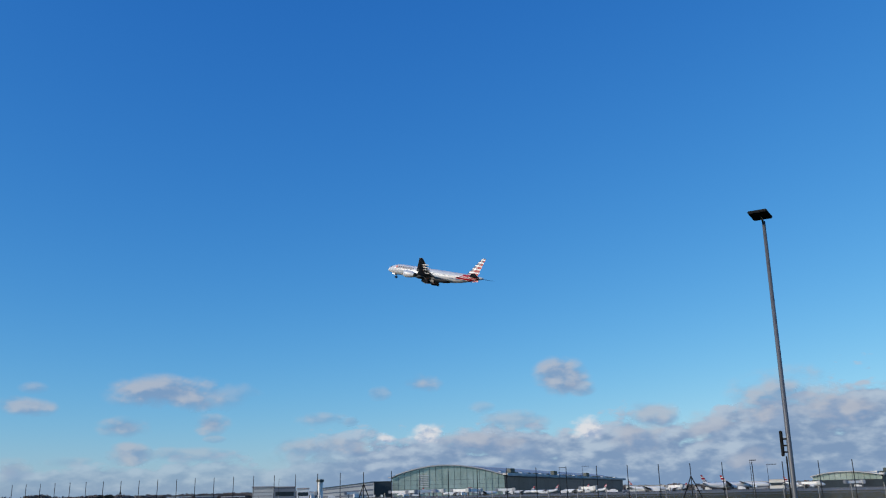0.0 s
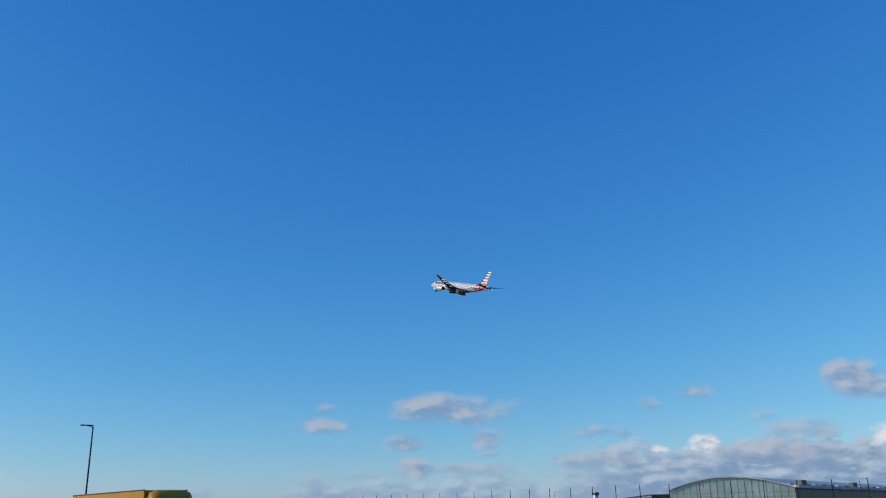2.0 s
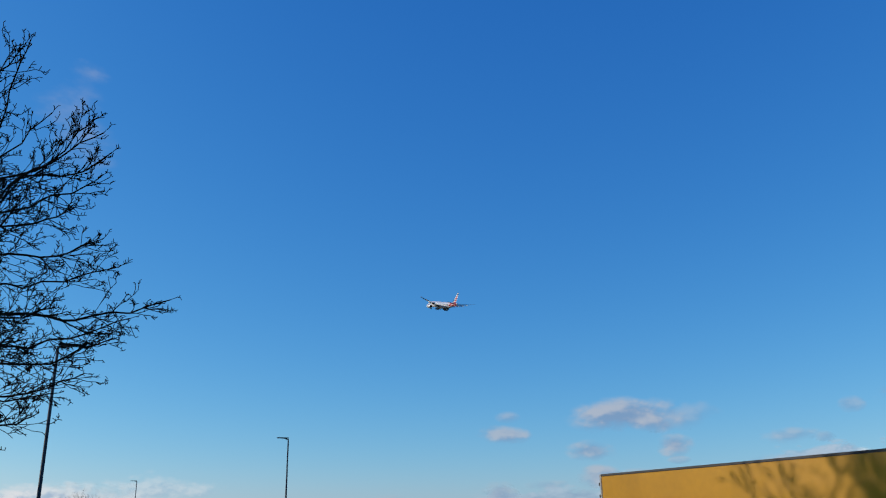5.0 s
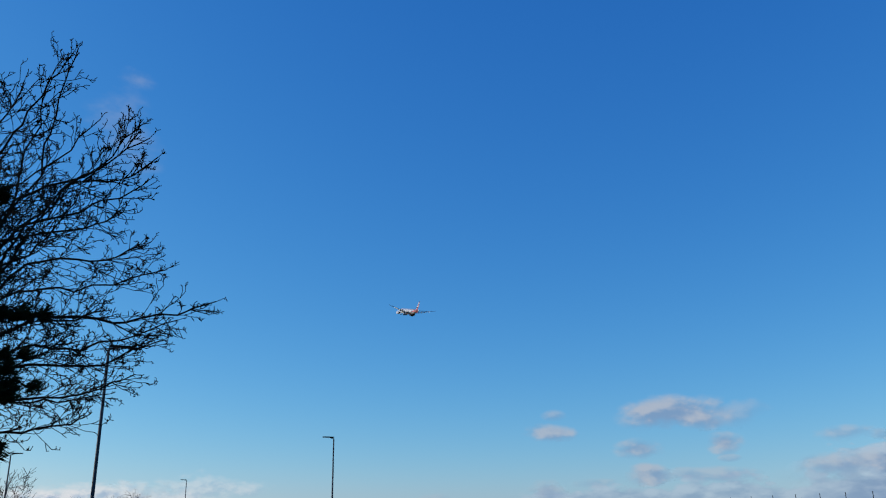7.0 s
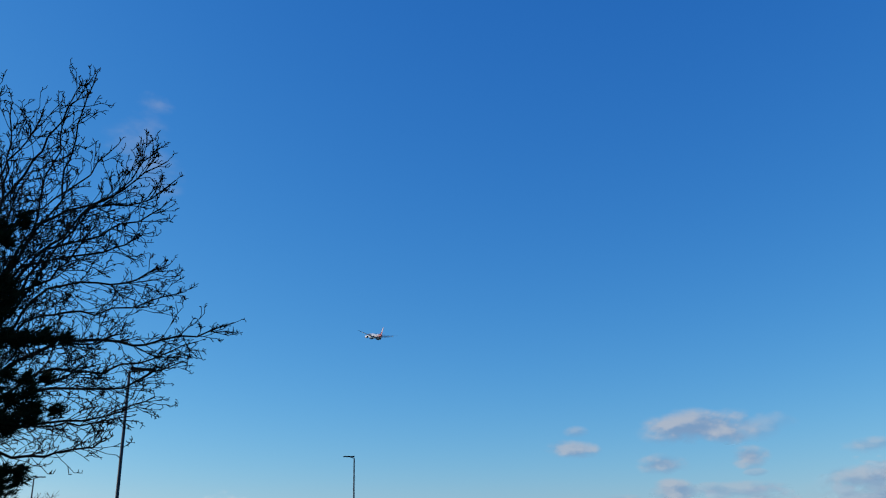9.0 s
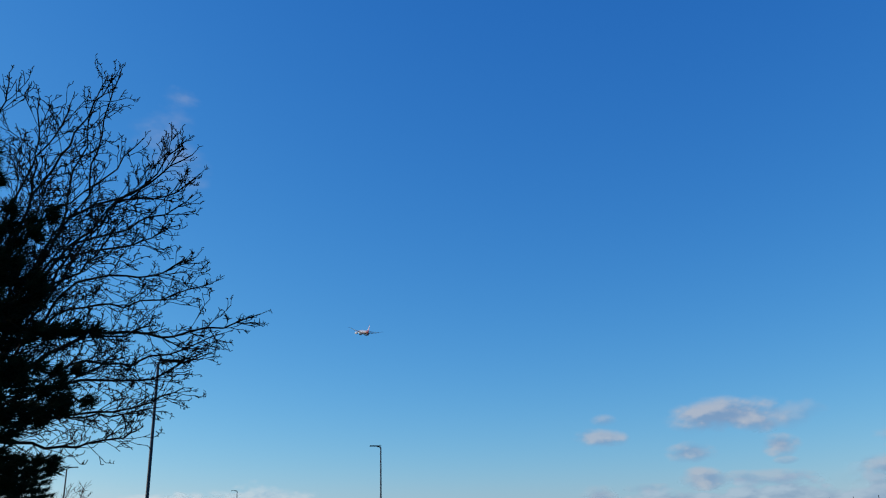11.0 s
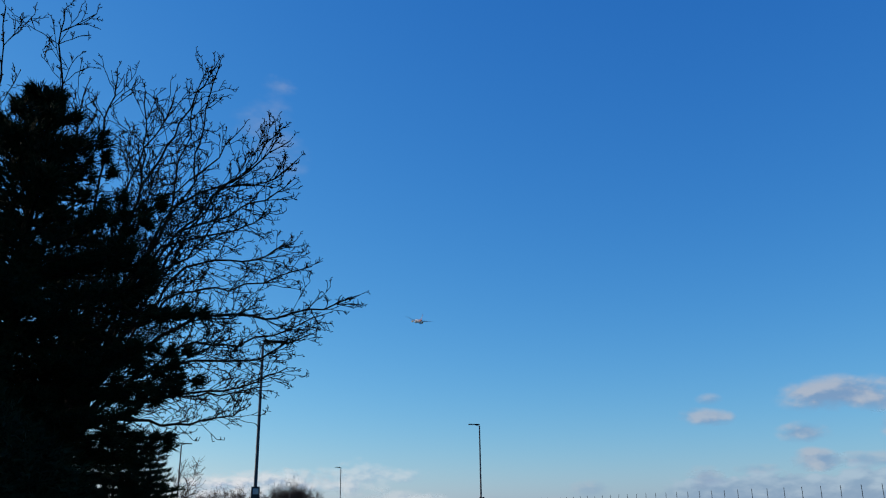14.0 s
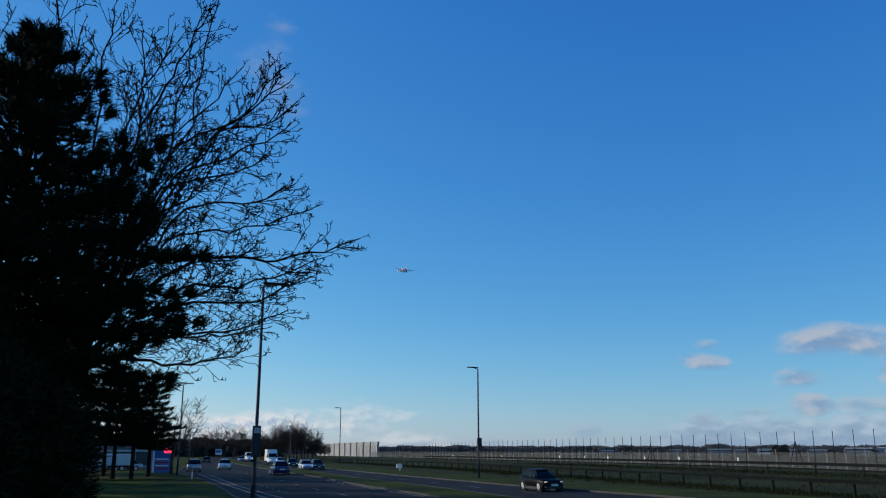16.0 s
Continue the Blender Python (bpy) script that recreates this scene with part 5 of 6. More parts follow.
        part("tail_light", box((-0.497 * L, s * hw * 0.76 - 0.12, belt * 0.68), (-0.478 * L, s * hw * 0.76 + 0.13, belt * 0.86), 0.01), M["redlens"], t)
        part("door_handle", box((-0.20 * L, s * hw * 1.005 - 0.01, belt * 0.86), (-0.16 * L, s * hw * 1.005 + 0.012, belt * 0.89), 0.004), M["trim"], t)
        if rails:
            bm = bmesh.new()
            tube(bm, (r1 * L + 0.1, s * hw * 0.60, H + 0.04), (t1 * L - 0.1, s * hw * 0.60, H + 0.04), 0.025, 0.025, 6)
            part("roof_rail", bm, M["rim"], t)
    part("grille", box((0.488 * L, -hw * 0.42, hood * 0.48), (0.503 * L, hw * 0.42, hood * 0.72), 0.01), M["trim"], t)
    part("bumper", box((0.47 * L, -hw * 0.86, 0.24), (0.505 * L, hw * 0.86, 0.40), 0.03), M["trim"], t)
    part("plate_front", box((0.504 * L, -0.26, 0.38), (0.512 * L, 0.26, 0.49), 0.002), M["white"], t)
    part("plate_rear", box((-0.508 * L, -0.26, 0.55), (-0.497 * L, 0.26, 0.66), 0.002), M["plate"], t)
    r = 0.36 if suv else 0.32
    ws = [wheel(t, x * L, y * (hw - 0.07), r) for x in (-0.30, 0.305) for y in (-1, 1)]
    for x in (-0.30, 0.305):
        for s in (-1, 1):
            bm = bmesh.new()
            rings(bm, [circle((x * L, s * (hw * 1.003 + dy), r), (1, 0, 0), (0, 0, 1), r * 1.16, 18) for dy in (-0.16, 0.0)])
            part("wheel_arch", bm, M["trim"], body)
    return t, ws


def van(label, box_h, L=6.4, W=2.1, group="cars", name="van"):
    """A white box van or small lorry."""
    t = thing(name, label, "van", group)
    hw = W / 2
    part("cargo_box", box((-L / 2, -hw, 0.75), (L * 0.18, hw, box_h), 0.06), M["white"], t)
    bm = bmesh.new()
    rings(bm, [[(x, -w, z0), (x, w, z0), (x, w * 0.98, zt), (x, -w * 0.98, zt)] for x, w, z0, zt in ((L * 0.185, hw * 0.95, 0.5, 2.35), (L * 0.30, hw * 0.95, 0.45, 2.30), (L * 0.42, hw * 0.93, 0.45, 1.45), (L * 0.49, hw * 0.88, 0.45, 1.25), (L * 0.5, hw * 0.8, 0.5, 1.0))])
    bmesh.ops.recalc_face_normals(bm, faces=bm.faces)
    part("cab", bm, M["white"], t)
    bm = bmesh.new()
    rings(bm, [[(x, -hw * 0.82, z), (x, hw * 0.82, z), (x + 0.05, hw * 0.82, z + 0.03), (x + 0.05, -hw * 0.82, z + 0.03)] for x, z in ((L * 0.315, 2.18), (L * 0.41, 1.52))])
    part("windscreen", bm, M["glass"], t)
    for s in (-1, 1):
        part("side_window", box((L * 0.22, s * hw * 0.95 - 0.02, 1.45), (L * 0.33, s * hw * 0.95 + 0.02, 2.1), 0.01), M["glass"], t)
        part("headlight", box((L * 0.485, s * hw * 0.66 - 0.16, 0.85), (L * 0.505, s * hw * 0.66 + 0.16, 1.08), 0.01), M["lampglow"], t, "lit headlight")
        part("mirror", box((L * 0.31, s * hw * 1.08 - 0.1, 1.45), (L * 0.33, s * hw * 1.08 + 0.1, 1.85), 0.02), M["trim"], t)
    part("bumper", box((L * 0.47, -hw * 0.9, 0.4), (L * 0.51, hw * 0.9, 0.62), 0.03), M["trim"], t)
    part("chassis", box((-L * 0.48, -hw * 0.5, 0.5), (L * 0.3, hw * 0.5, 0.75), 0.02), M["trim"], t)
    ws = [wheel(t, x * L, y * hw * 0.86, 0.38) for x in (-0.28, 0.34) for y in (-1, 1)]
    return t, ws


def lorry():
    """The yellow articulated lorry: tall box trailer, shaded gap filled dark, cab with a wind fairing."""
    t = thing("lorry", "yellow articulated lorry with a tall box trailer", "lorry")
    hw, Lb = 1.25, 12.5
    # front of the trailer at x = 0, the cab ahead of it
    part("trailer_box", box((-Lb, -hw, 1.15), (0, hw, 4.06), 0.03), M["yellow"], t)
    for s in (-1, 1):
        part("top_rail", box((-Lb, s * hw - 0.025, 4.03), (0, s * hw + 0.025, 4.10), 0.01), M["trim"], t, "dark edge rail")
        part("side_guard", box((-Lb * 0.62, s * hw - 0.04, 0.55), (-Lb * 0.28, s * hw + 0.02, 0.95), 0.02), M["steel"], t)
    part("rear_frame", box((-Lb - 0.10, -hw, 1.1), (-Lb, hw, 4.10), 0.02), M["concrete"], t, "pale grey rear door frame")
    for s in (-1, 1):
        d = part("rear_door", box((-Lb - 0.14, s * 0.62 - 0.58, 1.2), (-Lb - 0.10, s * 0.62 + 0.58, 3.98), 0.01), M["white"], t, "white rear door")
        part("lock_rod", box((-Lb - 0.19, s * 0.3 - 0.02, 1.2), (-Lb - 0.145, s * 0.3 + 0.02, 3.95), 0.005), M["steel"], d)
        for k in range(7):
            part("hinge", box((-Lb - 0.17, s * 1.19 - 0.05, 1.45 + 0.38 * k), (-Lb - 0.10, s * 1.19 + 0.05, 1.55 + 0.38 * k), 0.005), M["trim"], d)
    # a solid black block stands for the shade between trailer and cab
    part("gap_bellows", box((0.02, -1.05, 1.2), (0.42, 1.05, 4.0), 0.03), M["trim"], t, "dark block filling the shaded gap behind the cab")
    bm = bmesh.new()
    st = ((0.42, 1.22, 4.06, 0), (0.7, 1.24, 4.06, 0), (0.92, 1.22, 3.98, 0), (1.15, 1.15, 3.70, 0), (1.34, 1.05, 3.28, 0), (1.45, 0.98, 2.75, 0))
    loops = []
    for x, w, zt, _ in st:
        loops.append([(x, -w, 2.6), (x, -w, zt - 0.45), (x, -w * 0.88, zt - 0.12), (x, -w * 0.6, zt), (x, w * 0.6, zt), (x, w * 0.88, zt - 0.12), (x, w, zt - 0.45), (x, w, 2.6)])
    rings(bm, loops)
    bmesh.ops.recalc_face_normals(bm, faces=bm.faces)
    part("wind_fairing", bm, M["yellow"], t, "rounded yellow roof fairing", smooth=True)
    part("cab", box((0.45, -1.24, 0.75), (2.62, 1.24, 2.72), 0.12), M["yellow"], t)
    part("windscreen", box((2.60, -1.08, 1.75), (2.66, 1.08, 2.62), 0.03), M["glass"], t)
    part("bumper", box((2.45, -1.24, 0.32), (2.75, 1.24, 0.85), 0.06), M["trim"], t)
    for s in (-1, 1):
        part("side_window", box((1.35, s * 1.24 - 0.015, 1.75), (2.4, s * 1.24 + 0.015, 2.55), 0.01), M["glass"], t)
        part("headlight", box((2.70, s * 0.92 - 0.2, 0.65), (2.78, s * 0.92 + 0.2, 0.83), 0.02), M["lampglow"], t, "lit headlight")
        part("mirror", box((2.35, s * 1.42 - 0.12, 1.9), (2.5, s * 1.42 + 0.12, 2.6), 0.03), M["trim"], t)
        part("tank", box((-1.4, s * 1.0 - 0.2, 0.5), (-0.1, s * 1.0 + 0.2, 1.0), 0.08), M["steel"], t)
    part("chassis", box((-Lb, -0.5, 0.75), (2.2, 0.5, 1.15), 0.03), M["trim"], t)
    ws = []
    for x in (1.75, -1.0, -8.2, -9.5, -10.8):
        for y in (-1, 1):
            ws.append(wheel(t, x, y * 1.08, 0.5, 0.32))
    return t, ws


paints = dict(
    black=mat("black_car_paint", (0.004, 0.004, 0.006), 0.35, vary=0.1, spec=0.07), red=mat("red_car_paint", (0.34, 0.004, 0.012), 0.25, vary=0.06, coat=0.35),
    blue=mat("blue_car_paint", (0.012, 0.022, 0.11), 0.28, vary=0.08, coat=0.3), white=mat("white_car_paint", (0.72, 0.73, 0.74), 0.3, vary=0.05, coat=0.8),
    grey=mat("silver_car_paint", (0.33, 0.35, 0.38), 0.3, 0.5, vary=0.08, coat=0.8), dark=mat("dark_grey_car_paint", (0.02, 0.023, 0.03), 0.25, vary=0.1, coat=0.2, spec=0.3))
for x, y, lab in parked:
    if "van" in lab:
        v, _ = van(lab, 2.3, 4.4, 1.85, "parked cars")
    else:
        v, _ = car(lab, paints["grey"], group="parked cars", lights=False)
    v.matrix_basis = pose(x, y, 0, 0, 0, 170)
for x, y, c in ((-16.5, 124, "grey"), (-19.8, 126, "dark"), (-11.2, 128, "grey")):
    v, _ = car("parked saloon beside the filling station", paints[c], group="parked cars", lights=False, hatch=False)
    v.matrix_basis = pose(x, y, 0, 0, 0, 185)


# ---- clouds, far off on the sky ----
def cloud_material(name, lit, shade, soft, cut, grain, tone_lo, tone_hi, sheet=False):
    m = bpy.data.materials.new(name)
    m.use_nodes = True
    n, l = m.node_tree.nodes, m.node_tree.links
    n.remove(n["Principled BSDF"])

    def nod(k, **kw):
        o = n.new("ShaderNode" + k)
        for a, b in kw.items():
            if a == "op":
                o.operation = b
        return o

    tc, info = nod("TexCoord"), nod("ObjectInfo")
    off = nod("VectorMath", op="SCALE")
    comb = nod("CombineXYZ")
    for i in range(3):
        l.new(info.outputs["Random"], comb.inputs[i])
    l.new(comb.outputs[0], off.inputs[0])
    off.inputs[3].default_value = 9000.0
    pos = nod("VectorMath", op="ADD")
    l.new(tc.outputs["Object"], pos.inputs[0])
    l.new(off.outputs[0], pos.inputs[1])
    flat = nod("VectorMath", op="MULTIPLY")
    flat.inputs[1].default_value = (0.7, 0.7, 1.5) if sheet else (0.75, 1.35, 1.0)
    l.new(pos.outputs[0], flat.inputs[0])
    def field(vec, scale, detail):
        """Billowing density: broken noise with rounded heads."""
        nz = nod("TexNoise")
        nz.inputs["Scale"].default_value, nz.inputs["Detail"].default_value, nz.inputs["Roughness"].default_value = scale, detail, 0.52
        l.new(vec, nz.inputs["Vector"])
        vo = nod("TexVoronoi")
        vo.feature = "SMOOTH_F1"
        vo.inputs["Scale"].default_value, vo.inputs["Detail"].default_value, vo.inputs["Smoothness"].default_value = scale * 2.1, 3.0, 0.6
        l.new(vec, vo.inputs["Vector"])
        mad = nod("Math", op="MULTIPLY_ADD")
        mad.inputs[1].default_value = -0.30
        l.new(vo.outputs["Distance"], mad.inputs[0])
        l.new(nz.outputs[0], mad.inputs[2])
        lift = nod("Math", op="ADD")
        lift.inputs[1].default_value = 0.15
        l.new(mad.outputs[0], lift.inputs[0])
        return lift

    nz = field(flat.outputs[0], grain, 7)
    # 1 in the middle, 0 at the rim
    uv = nod("VectorMath", op="MULTIPLY_ADD")
    uv.inputs[1].default_value, uv.inputs[2].default_value = (2, 2, 0), (-1, -1, 0)
    l.new(tc.outputs["UV"], uv.inputs[0])
    ln = nod("VectorMath", op="LENGTH")
    l.new(uv.outputs[0], ln.inputs[0])
    body = nod("MapRange")
    body.inputs[1].default_value, body.inputs[2].default_value, body.inputs[3].default_value, body.inputs[4].default_value = 0.12, 1.0, 1.0, 0.0
    l.new(ln.outputs["Value"], body.inputs[0])
    if sheet:  # full below, thinning towards the upper edge
        high = nod("SeparateXYZ")
        l.new(tc.outputs["UV"], high.inputs[0])
        body.inputs[1].default_value, body.inputs[2].default_value = 0.35, 1.0
        l.new(high.outputs[1], body.inputs[0])
    wob = nod("Math", op="MULTIPLY_ADD")
    wob.inputs[1].default_value = 1.7
    l.new(nz.outputs[0], wob.inputs[0])
    l.new(body.outputs[0], wob.inputs[2])
    al = nod("MapRange")
    al.interpolation_type = "SMOOTHSTEP"
    al.inputs[1].default_value, al.inputs[2].default_value = cut, cut + soft
    l.new(wob.outputs[0], al.inputs[0])
    rim = nod("MapRange")
    rim.interpolation_type = "SMOOTHSTEP"
    rim.inputs[1].default_value, rim.inputs[2].default_value, rim.inputs[3].default_value, rim.inputs[4].default_value = 0.72, 1.0, 1.0, 0.0
    l.new(ln.outputs["Value"], rim.inputs[0])
    if sheet:
        rim.inputs[1].default_value, rim.inputs[2].default_value, rim.inputs[3].default_value, rim.inputs[4].default_value = 0.0, 0.16, 0.0, 1.0
        l.new(high.outputs[0], rim.inputs[0])
    a2 = nod("Math", op="MULTIPLY")
    l.new(al.outputs[0], a2.inputs[0])
    l.new(rim.outputs[0], a2.inputs[1])
    thick = nod("Attribute")
    thick.attribute_type, thick.attribute_name = "OBJECT", "density"
    a3 = nod("Math", op="MULTIPLY")
    a3.use_clamp = True
    l.new(a2.outputs[0], a3.inputs[0])
    l.new(thick.outputs["Fac"], a3.inputs[1])
    # lit tops, shaded bases
    sep = nod("SeparateXYZ")
    l.new(tc.outputs["UV"], sep.inputs[0])
    sunward = nod("VectorMath", op="ADD")
    sunward.inputs[1].default_value = (0.0, 0.16 / grain, 0.22 / grain) if sheet else (-0.18 / grain, 0.20 / grain, 0.0)
    l.new(flat.outputs[0], sunward.inputs[0])
    fore, aft = field(flat.outputs[0], grain, 5), field(sunward.outputs[0], grain, 5)
    relief = nod("Math", op="SUBTRACT")
    l.new(fore.outputs[0], relief.inputs[0])
    l.new(aft.outputs[0], relief.inputs[1])
    top = nod("Math", op="MULTIPLY_ADD")
    top.inputs[1].default_value = 3.0
    l.new(relief.outputs[0], top.inputs[0])
    l.new(sep.outputs[1], top.inputs[2])
    side = nod("Math", op="MULTIPLY_ADD")
    side.inputs[1].default_value = 0.0 if sheet else -0.40
    l.new(sep.outputs[0], side.inputs[0])
    l.new(top.outputs[0], side.inputs[2])
    tone = nod("MapRange")
    tone.interpolation_type = "SMOOTHSTEP"
    tone.inputs[1].default_value, tone.inputs[2].default_value = tone_lo, tone_hi
    l.new(side.outputs[0], tone.inputs[0])
    mix = nod("Mix")
    mix.data_type = "RGBA"
    mix.inputs[6].default_value, mix.inputs[7].default_value = (*shade, 1), (*lit, 1)
    l.new(tone.outputs[0], mix.inputs[0])
    em, tr, sh = nod("Emission"), nod("BsdfTransparent"), nod("MixShader")
    l.new(mix.outputs[2], em.inputs[0])
    l.new(a3.outputs[0], sh.inputs[0])
    l.new(tr.outputs[0], sh.inputs[1])
    l.new(em.outputs[0], sh.inputs[2])
    l.new(sh.outputs[0], n["Material Output"].inputs[0])
    return m


puff = cloud_material("small_cumulus", (0.44, 0.475, 0.555), (0.205, 0.315, 0.50), 0.90, 0.68, 0.0050, -0.25, 0.85)
bright = cloud_material("bright_cumulus", (0.72, 0.73, 0.76), (0.34, 0.43, 0.60), 0.80, 0.9, 0.0075, -0.35, 0.65)
bank = cloud_material("cloud_bank", (0.42, 0.52, 0.64), (0.205, 0.31, 0.48), 0.30, 0.93, 0.0050, -0.05, 1.25, True)


def cloud_sheet(az0, az1, tops, d, density):
    """A long bank of cloud on the horizon; tops: elevations along it."""
    bm = bmesh.new()
    uv = bm.loops.layers.uv.new("UVMap")
    n, k = 40, 8
    grid = []
    for i in range(n + 1):
        u = i / n
        f = u * (len(tops) - 1)
        j = min(len(tops) - 2, int(f))
        top = tops[j] + (tops[j + 1] - tops[j]) * (f - j)
        grid.append([(bm.verts.new(polar(az0 + (az1 - az0) * u, -0.4 + (top + 0.4) * v / k, d) - Vector(EYE)), u, v / k) for v in range(k + 1)])
    for a, b in zip(grid, grid[1:]):
        for v in range(k):
            quad = (a[v], b[v], b[v + 1], a[v + 1])
            face = bm.faces.new([q[0] for q in quad])
            for lp, q in zip(face.loops, quad):
                lp[uv].uv = (q[1], q[2])
    ob = part("cloud", bm, bank)
    ob.location = EYE
    ob["density"] = density
    return tagged(ob, "long grey-white cloud bank low over the horizon", "cloud", "clouds")


def clouds():
    LATE = 32  # the rest were placed at the end of the shot
    CLOUDS_A = [
        (-39.89, 6.56, 7.74, 2.32, 0.85),
        (-43.62, 6.49, 4.26, 1.74, 0.35),
        (-31.74, 5.69, 4.06, 1.39, 0.75),
        (-31.93, 6.75, 1.78, 0.77, 0.45),
        (-37.39, 4.41, 3.68, 1.32, 0.7),
        (-42.65, 4.61, 2.55, 1.39, 0.8),
        (-42.87, 3.68, 1.55, 0.46, 0.4),
        (-56.49, 7.09, 3.56, 1.7, 0.75),
        (-53.57, 6.57, 1.7, 0.93, 0.4),
        (-65.85, 7.47, 3.87, 2.4, 0.85),
        (-67.24, 6.78, 2.32, 1.32, 0.7),
        (-49.55, 4.87, 4.64, 1.01, 0.5),
        (-51.69, 4.7, 1.39, 0.7, 0.4),
        (-62.41, 4.64, 6.19, 1.32, 0.6),
        (-60.36, 5.51, 2.09, 0.85, 0.35),
        (-37.72, 2.79, 3.09, 1.39, 0.75),
        (-41.18, 2.7, 6.96, 1.01, 0.5),
        (-31.56, 1.7, 2.32, 1.08, 0.4),
    ]
    CLOUDS_B = [
        (-34.58, 2.33, 3.48, 0.62, 0.3),
        (-56.59, 3.81, 2.55, 1.55, 0.95),
        (-53.98, 3.56, 2.01, 1.08, 0.95),
        (-67.49, 3.89, 3.25, 1.78, 0.96),
        (-71.67, 4.65, 3.48, 2.17, 0.8),
        (-79.73, 5.42, 6.96, 3.71, 0.85),
        (-83.0, 4.46, 4.26, 2.4, 0.8),
        (-48.85, 3.02, 4.64, 1.55, 0.6),
        (-51.63, 3.16, 4.26, 1.55, 0.6),
        (-59.52, 3.2, 4.64, 1.7, 0.7),
        (-62.9, 2.93, 3.87, 1.55, 0.6),
        (-70.65, 3.24, 4.26, 1.93, 0.7),
        (-74.59, 3.63, 4.64, 2.32, 0.6),
        (-77.08, 1.45, 4.64, 1.93, 0.6),
        (-1.07, 1.68, 7.35, 2.17, 0.95),
        (-4.49, 1.92, 7.35, 1.93, 0.7),
        (-10.25, 2.31, 9.67, 2.17, 0.4),
        (-7.83, 1.64, 6.58, 1.55, 0.5),
    ]
    CLOUDS_C = [
        (0.49, 1.03, 3.48, 1.39, 0.6),
        (-3.05, 28.02, 3.0, 1.5, 0.24),
        (-2.19, 25.24, 4.4, 4.2, 0.18),
        (-3.5, 23.33, 4.0, 3.2, 0.14),
        (-31.99, 1.84, 2.71, 1.55, 0.5),
        (-24.72, 1.21, 3.48, 1.16, 0.35),
        (-19.49, 0.32, 11.61, 1.16, 0.3),
        (-13.1, 0.51, 8.51, 1.55, 0.4),
    ]
    cloud_sheet(-45, -100, (4.0, 5.4, 5.6, 5.6, 6.4, 7.9, 7.2, 6.2), 4700, 1.0)
    cloud_sheet(-27, -60, (1.6, 2.9, 3.3, 3.3, 3.0), 4760, 0.62)
    made = []
    for i, (az, el, w, h, density) in enumerate(CLOUDS_A + CLOUDS_B + CLOUDS_C):
        d = 4300.0 + 8.0 * (i % 12)
        sx, sy = 1.15 * d * math.tan(radians(w / 2)), 1.3 * d * math.tan(radians(h / 2))
        bm = bmesh.new()
        bmesh.ops.create_grid(bm, x_segments=6, y_segments=4, size=1)
        uv = bm.loops.layers.uv.new("UVMap")
        for face in bm.faces:
            for lp in face.loops:
                lp[uv].uv = ((lp.vert.co.x + 1) / 2, (lp.vert.co.y + 1) / 2)
        for v in bm.verts:
            x, y = v.co.x, v.co.y
            v.co = Vector((x * sx, y * sy, -0.02 * sx * (x * x + y * y)))
        ob = part("cloud", bm, bright if density >= 0.95 or (az > -16 and el < 6) else puff)
        ob["density"] = min(1.0, density)
        tagged(ob, "small grey-white cloud in the blue sky", "cloud", "clouds")
        drift = -0.045 if az > -52 else -0.01
        made.append((ob, [(t, look(polar(az + drift * (t - (16 if i >= LATE else 0)), el, d), EYE) @ pose(0, 0, 0, 0, 180, 0)) for t in (0.0, 16.0)]))
    return made


SKY_CLOUDS = clouds()


# ---- what moves ----
FLIGHT = [  # seconds, place, heading left of the road, pitch, bank
    (0.0, 375.6, 240.3, 118.4, -0.23, 16.35, -0.55),
    (0.5, 374.9, 286.9, 127.1, -0.26, 16.22, -0.40),
    (1.0, 374.6, 333.4, 135.7, -0.29, 16.09, -0.23),
    (1.5, 375.0, 379.4, 144.4, -0.32, 15.96, -0.05),
    (2.0, 373.7, 427.3, 153.2, -0.35, 15.83, 0.13),
    (2.5, 373.7, 473.9, 162.2, -0.38, 15.71, 0.32),
    (3.0, 373.3, 521.2, 170.9, -0.41, 15.58, 0.52),
    (3.5, 373.5, 568.1, 180.2, -0.44, 15.45, 0.72),
    (5.8, 375.8, 786.1, 222.2, -0.58, 14.86, 1.77),
    (6.0, 375.2, 805.3, 225.6, -0.59, 14.81, 1.87),
    (6.5, 374.4, 853.2, 234.9, -0.62, 14.68, 2.12),
    (7.0, 373.4, 901.1, 243.9, -0.65, 14.56, 2.38),
    (7.5, 375.5, 948.5, 252.2, -0.68, 14.43, 2.65),
    (8.0, 374.9, 997.0, 260.9, -0.71, 14.30, 2.92),
    (8.5, 375.4, 1045.2, 269.5, -0.74, 14.17, 3.21),
    (9.0, 374.1, 1093.7, 279.6, -0.77, 14.04, 3.50),
    (11.5, 377.6, 1336.6, 321.3, -0.92, 13.40, 5.07),
    (12.0, 377.3, 1386.1, 328.6, -0.95, 13.28, 5.40),
    (12.5, 376.3, 1435.4, 337.6, -0.98, 13.15, 5.75),
    (13.0, 374.8, 1484.9, 346.1, -1.01, 13.02, 6.10),
    (13.5, 374.8, 1534.0, 355.7, -1.04, 12.89, 6.46),
    (14.0, 377.4, 1582.9, 363.3, -1.07, 12.76, 6.83),
    (14.5, 380.4, 1632.1, 370.0, -1.09, 12.64, 7.21),
    (15.0, 382.9, 1681.3, 377.8, -1.12, 12.51, 7.59),
    (15.5, 387.0, 1730.4, 384.9, -1.15, 12.38, 7.98),
    (16.0, 389.5, 1779.4, 394.6, -1.18, 12.25, 8.38),
]


def lane(edge_a, edge_b, f):
    return lambda y: along(edge_a, y) * (1 - f) + along(edge_b, y) * f


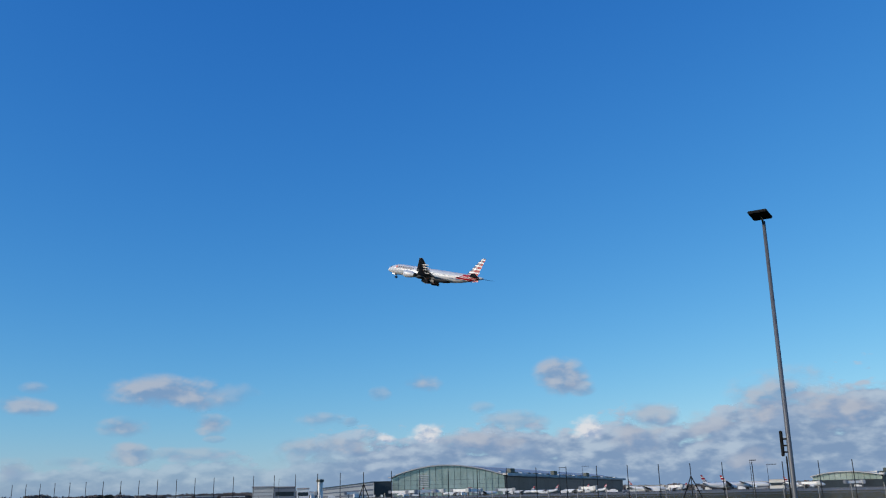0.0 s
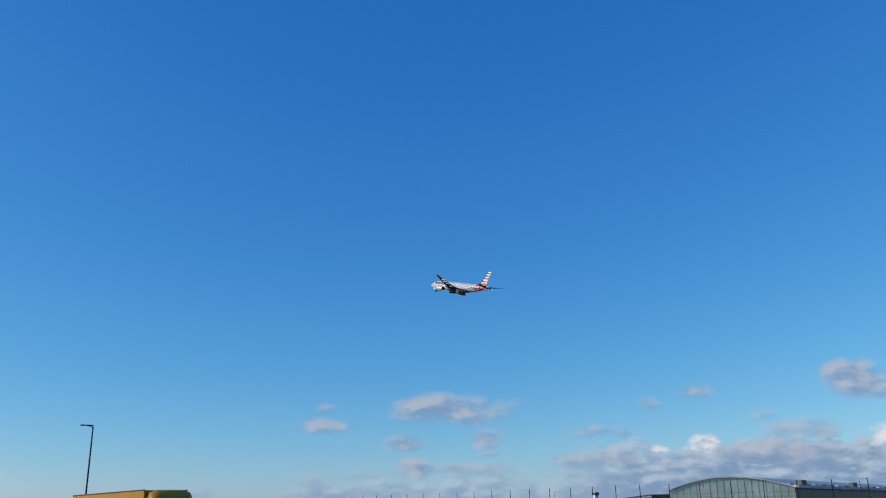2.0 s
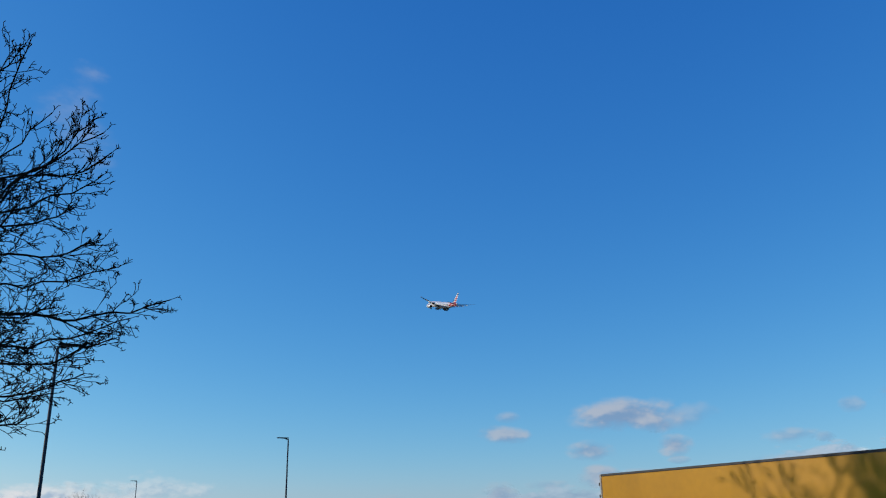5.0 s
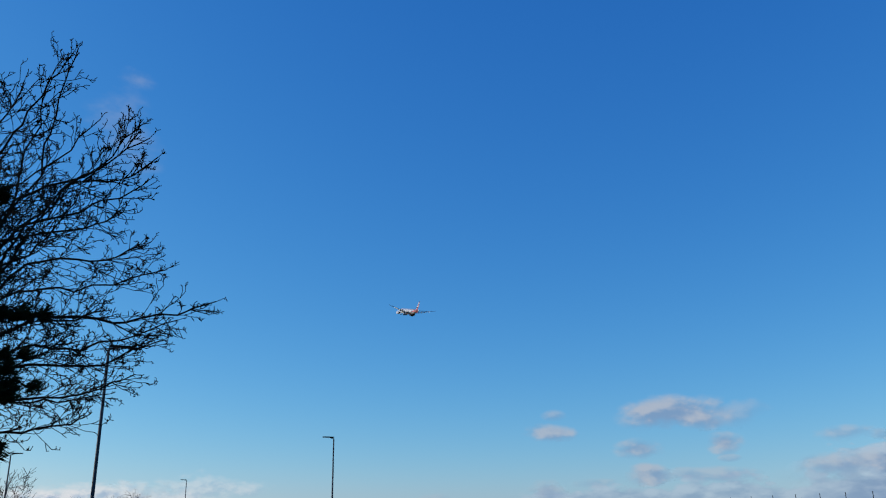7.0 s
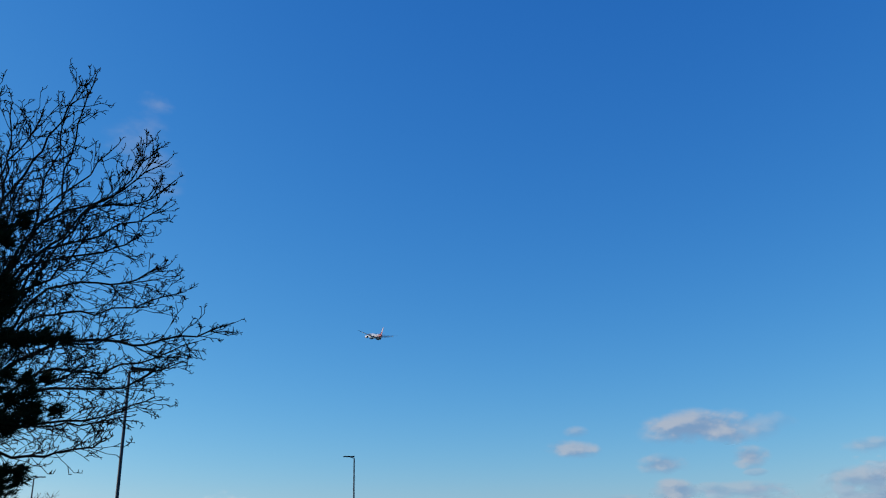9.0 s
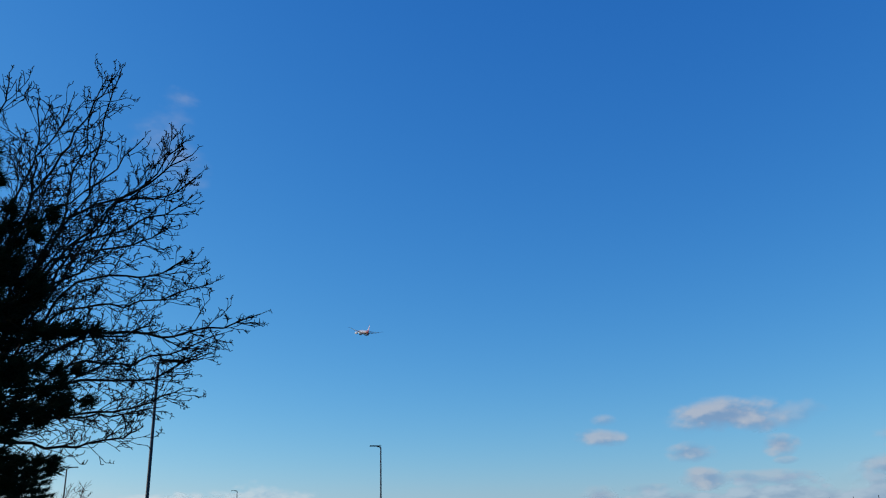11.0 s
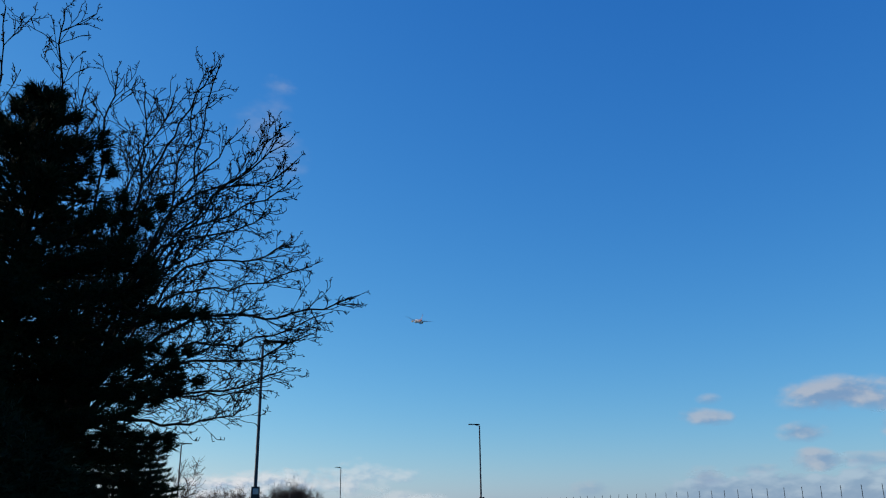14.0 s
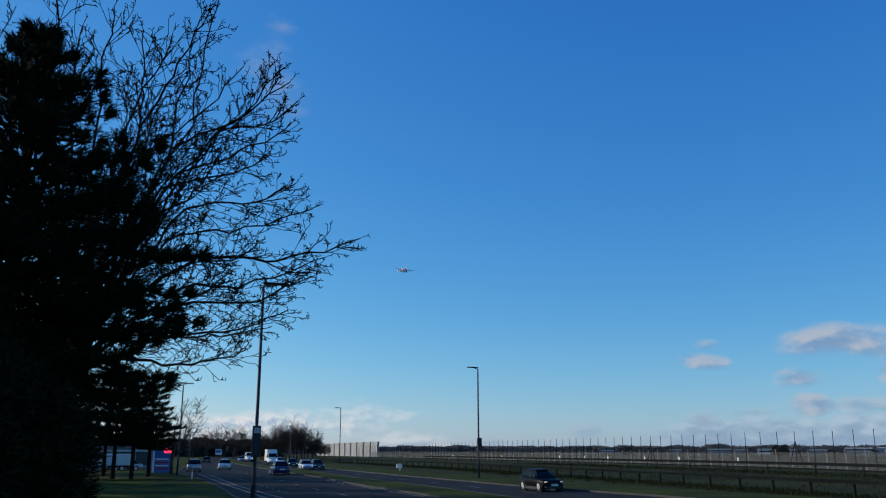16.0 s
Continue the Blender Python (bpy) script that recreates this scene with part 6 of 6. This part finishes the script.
FAR_IN, FAR_OUT = lane(EDGE_M2, EDGE_F, 0.25), lane(EDGE_M2, EDGE_F, 0.75)


def drive(lane_x, y_at, t_at, speed, step=0.5):
    """Rows along a lane; negative speed comes towards the eye."""
    rows = []
    t = 0.0
    while t < 16.001:
        y = y_at + speed * (t - t_at)
        d = 2.0 if speed > 0 else -2.0
        dx = lane_x(y + d) - lane_x(y - d)
        rows.append((t, pose(lane_x(y), y, 0.004, 0, 0, math.degrees(math.atan2(2 * d, dx)))))
        t += step
    return rows


def motions():
    walk(hero, [(t, pose(x, y, z, 0, 0, 90 + a) @ pose(0, 0, 0, 0, -p) @ pose(0, 0, 0, r)) for t, x, y, z, a, p, r in FLIGHT])
    truck, truck_wheels = lorry()
    walk(truck, [(t, pose(19.45, 26.8 - 12.35 * (t - 3.7), 0.004, 0, 0, -90)) for t in (0.0, 4.0, 8.0, 12.0, 16.0)])
    black, black_wheels = car("black hatchback with lit headlights on the far carriageway", paints["black"], 3.55, 1.60, 1.42)
    walk(black, drive(lane(EDGE_M2, EDGE_F, 0.73), 54.6, 16, -12.8))
    red, red_wheels = car("glossy red crossover with dark windows on the far carriageway", paints["red"], 4.2, 1.82, 1.62, suv=True, top=paints["black"])
    walk(red, drive(lambda y: along(EDGE_F, y) - 2.0, 28.4, 15.4, -13.5))
    for lab, c, f, y, kw in (("white car with lit headlights coming down the road", "white", 0.20, 125, {}), ("dark car coming down the road", "dark", 0.58, 128, {}),
                             ("dark saloon coming down the road", "dark", 0.45, 148, dict(hatch=False)), ("white car behind a lorry on the road", "white", 0.85, 182, {}),
                             ("small pale car far down the road", "grey", 0.15, 236, {}), ("dark car far down the road", "dark", 0.5, 228, {})):
        v, _ = car(lab, paints[c], 4.2, 1.68, **{"H": 1.40, **kw})
        walk(v, drive(lane(EDGE_M2, EDGE_F, f), y, 16, -12.0))
    v, _ = van("white box lorry coming down the road", 2.95, 6.0, 1.95)
    walk(v, drive(lane(EDGE_M2, EDGE_F, 0.42), 174, 16, -12.0))
    v, _ = van("white van far down the road", 2.25, 5.0, 1.75)
    walk(v, drive(lane(EDGE_M2, EDGE_F, 0.3), 221, 16, -12.0))
    for lab, c, f, y, kw in (("silver estate car driving away in the slip lane", "grey", 0.14, 119, dict(H=1.62)), ("white hatchback driving away on the road", "white", 0.50, 132.5, {}),
                             ("blue car driving away in the outer lane", "blue", 0.84, 101.5, dict(hatch=False)), ("dark car far ahead on the road", "dark", 0.3, 205, {})):
        v, _ = car(lab, paints[c], lights=False, **kw)
        walk(v, drive(lane(EDGE_L, EDGE_M1, f), y, 16, 11.0))
    for ws, speed, r in ((black_wheels, 12.8, 0.32), (red_wheels, 13.5, 0.36), (truck_wheels, 12.35, 0.5)):
        for w in ws:
            at = w.location.copy()
            walk(w, [(i / 30, pose(*at, 0, math.degrees(speed / r) * i / 30 % 360, 0)) for i in range(481)])
    for ob, rows in SKY_CLOUDS:
        walk(ob, rows)


motions()
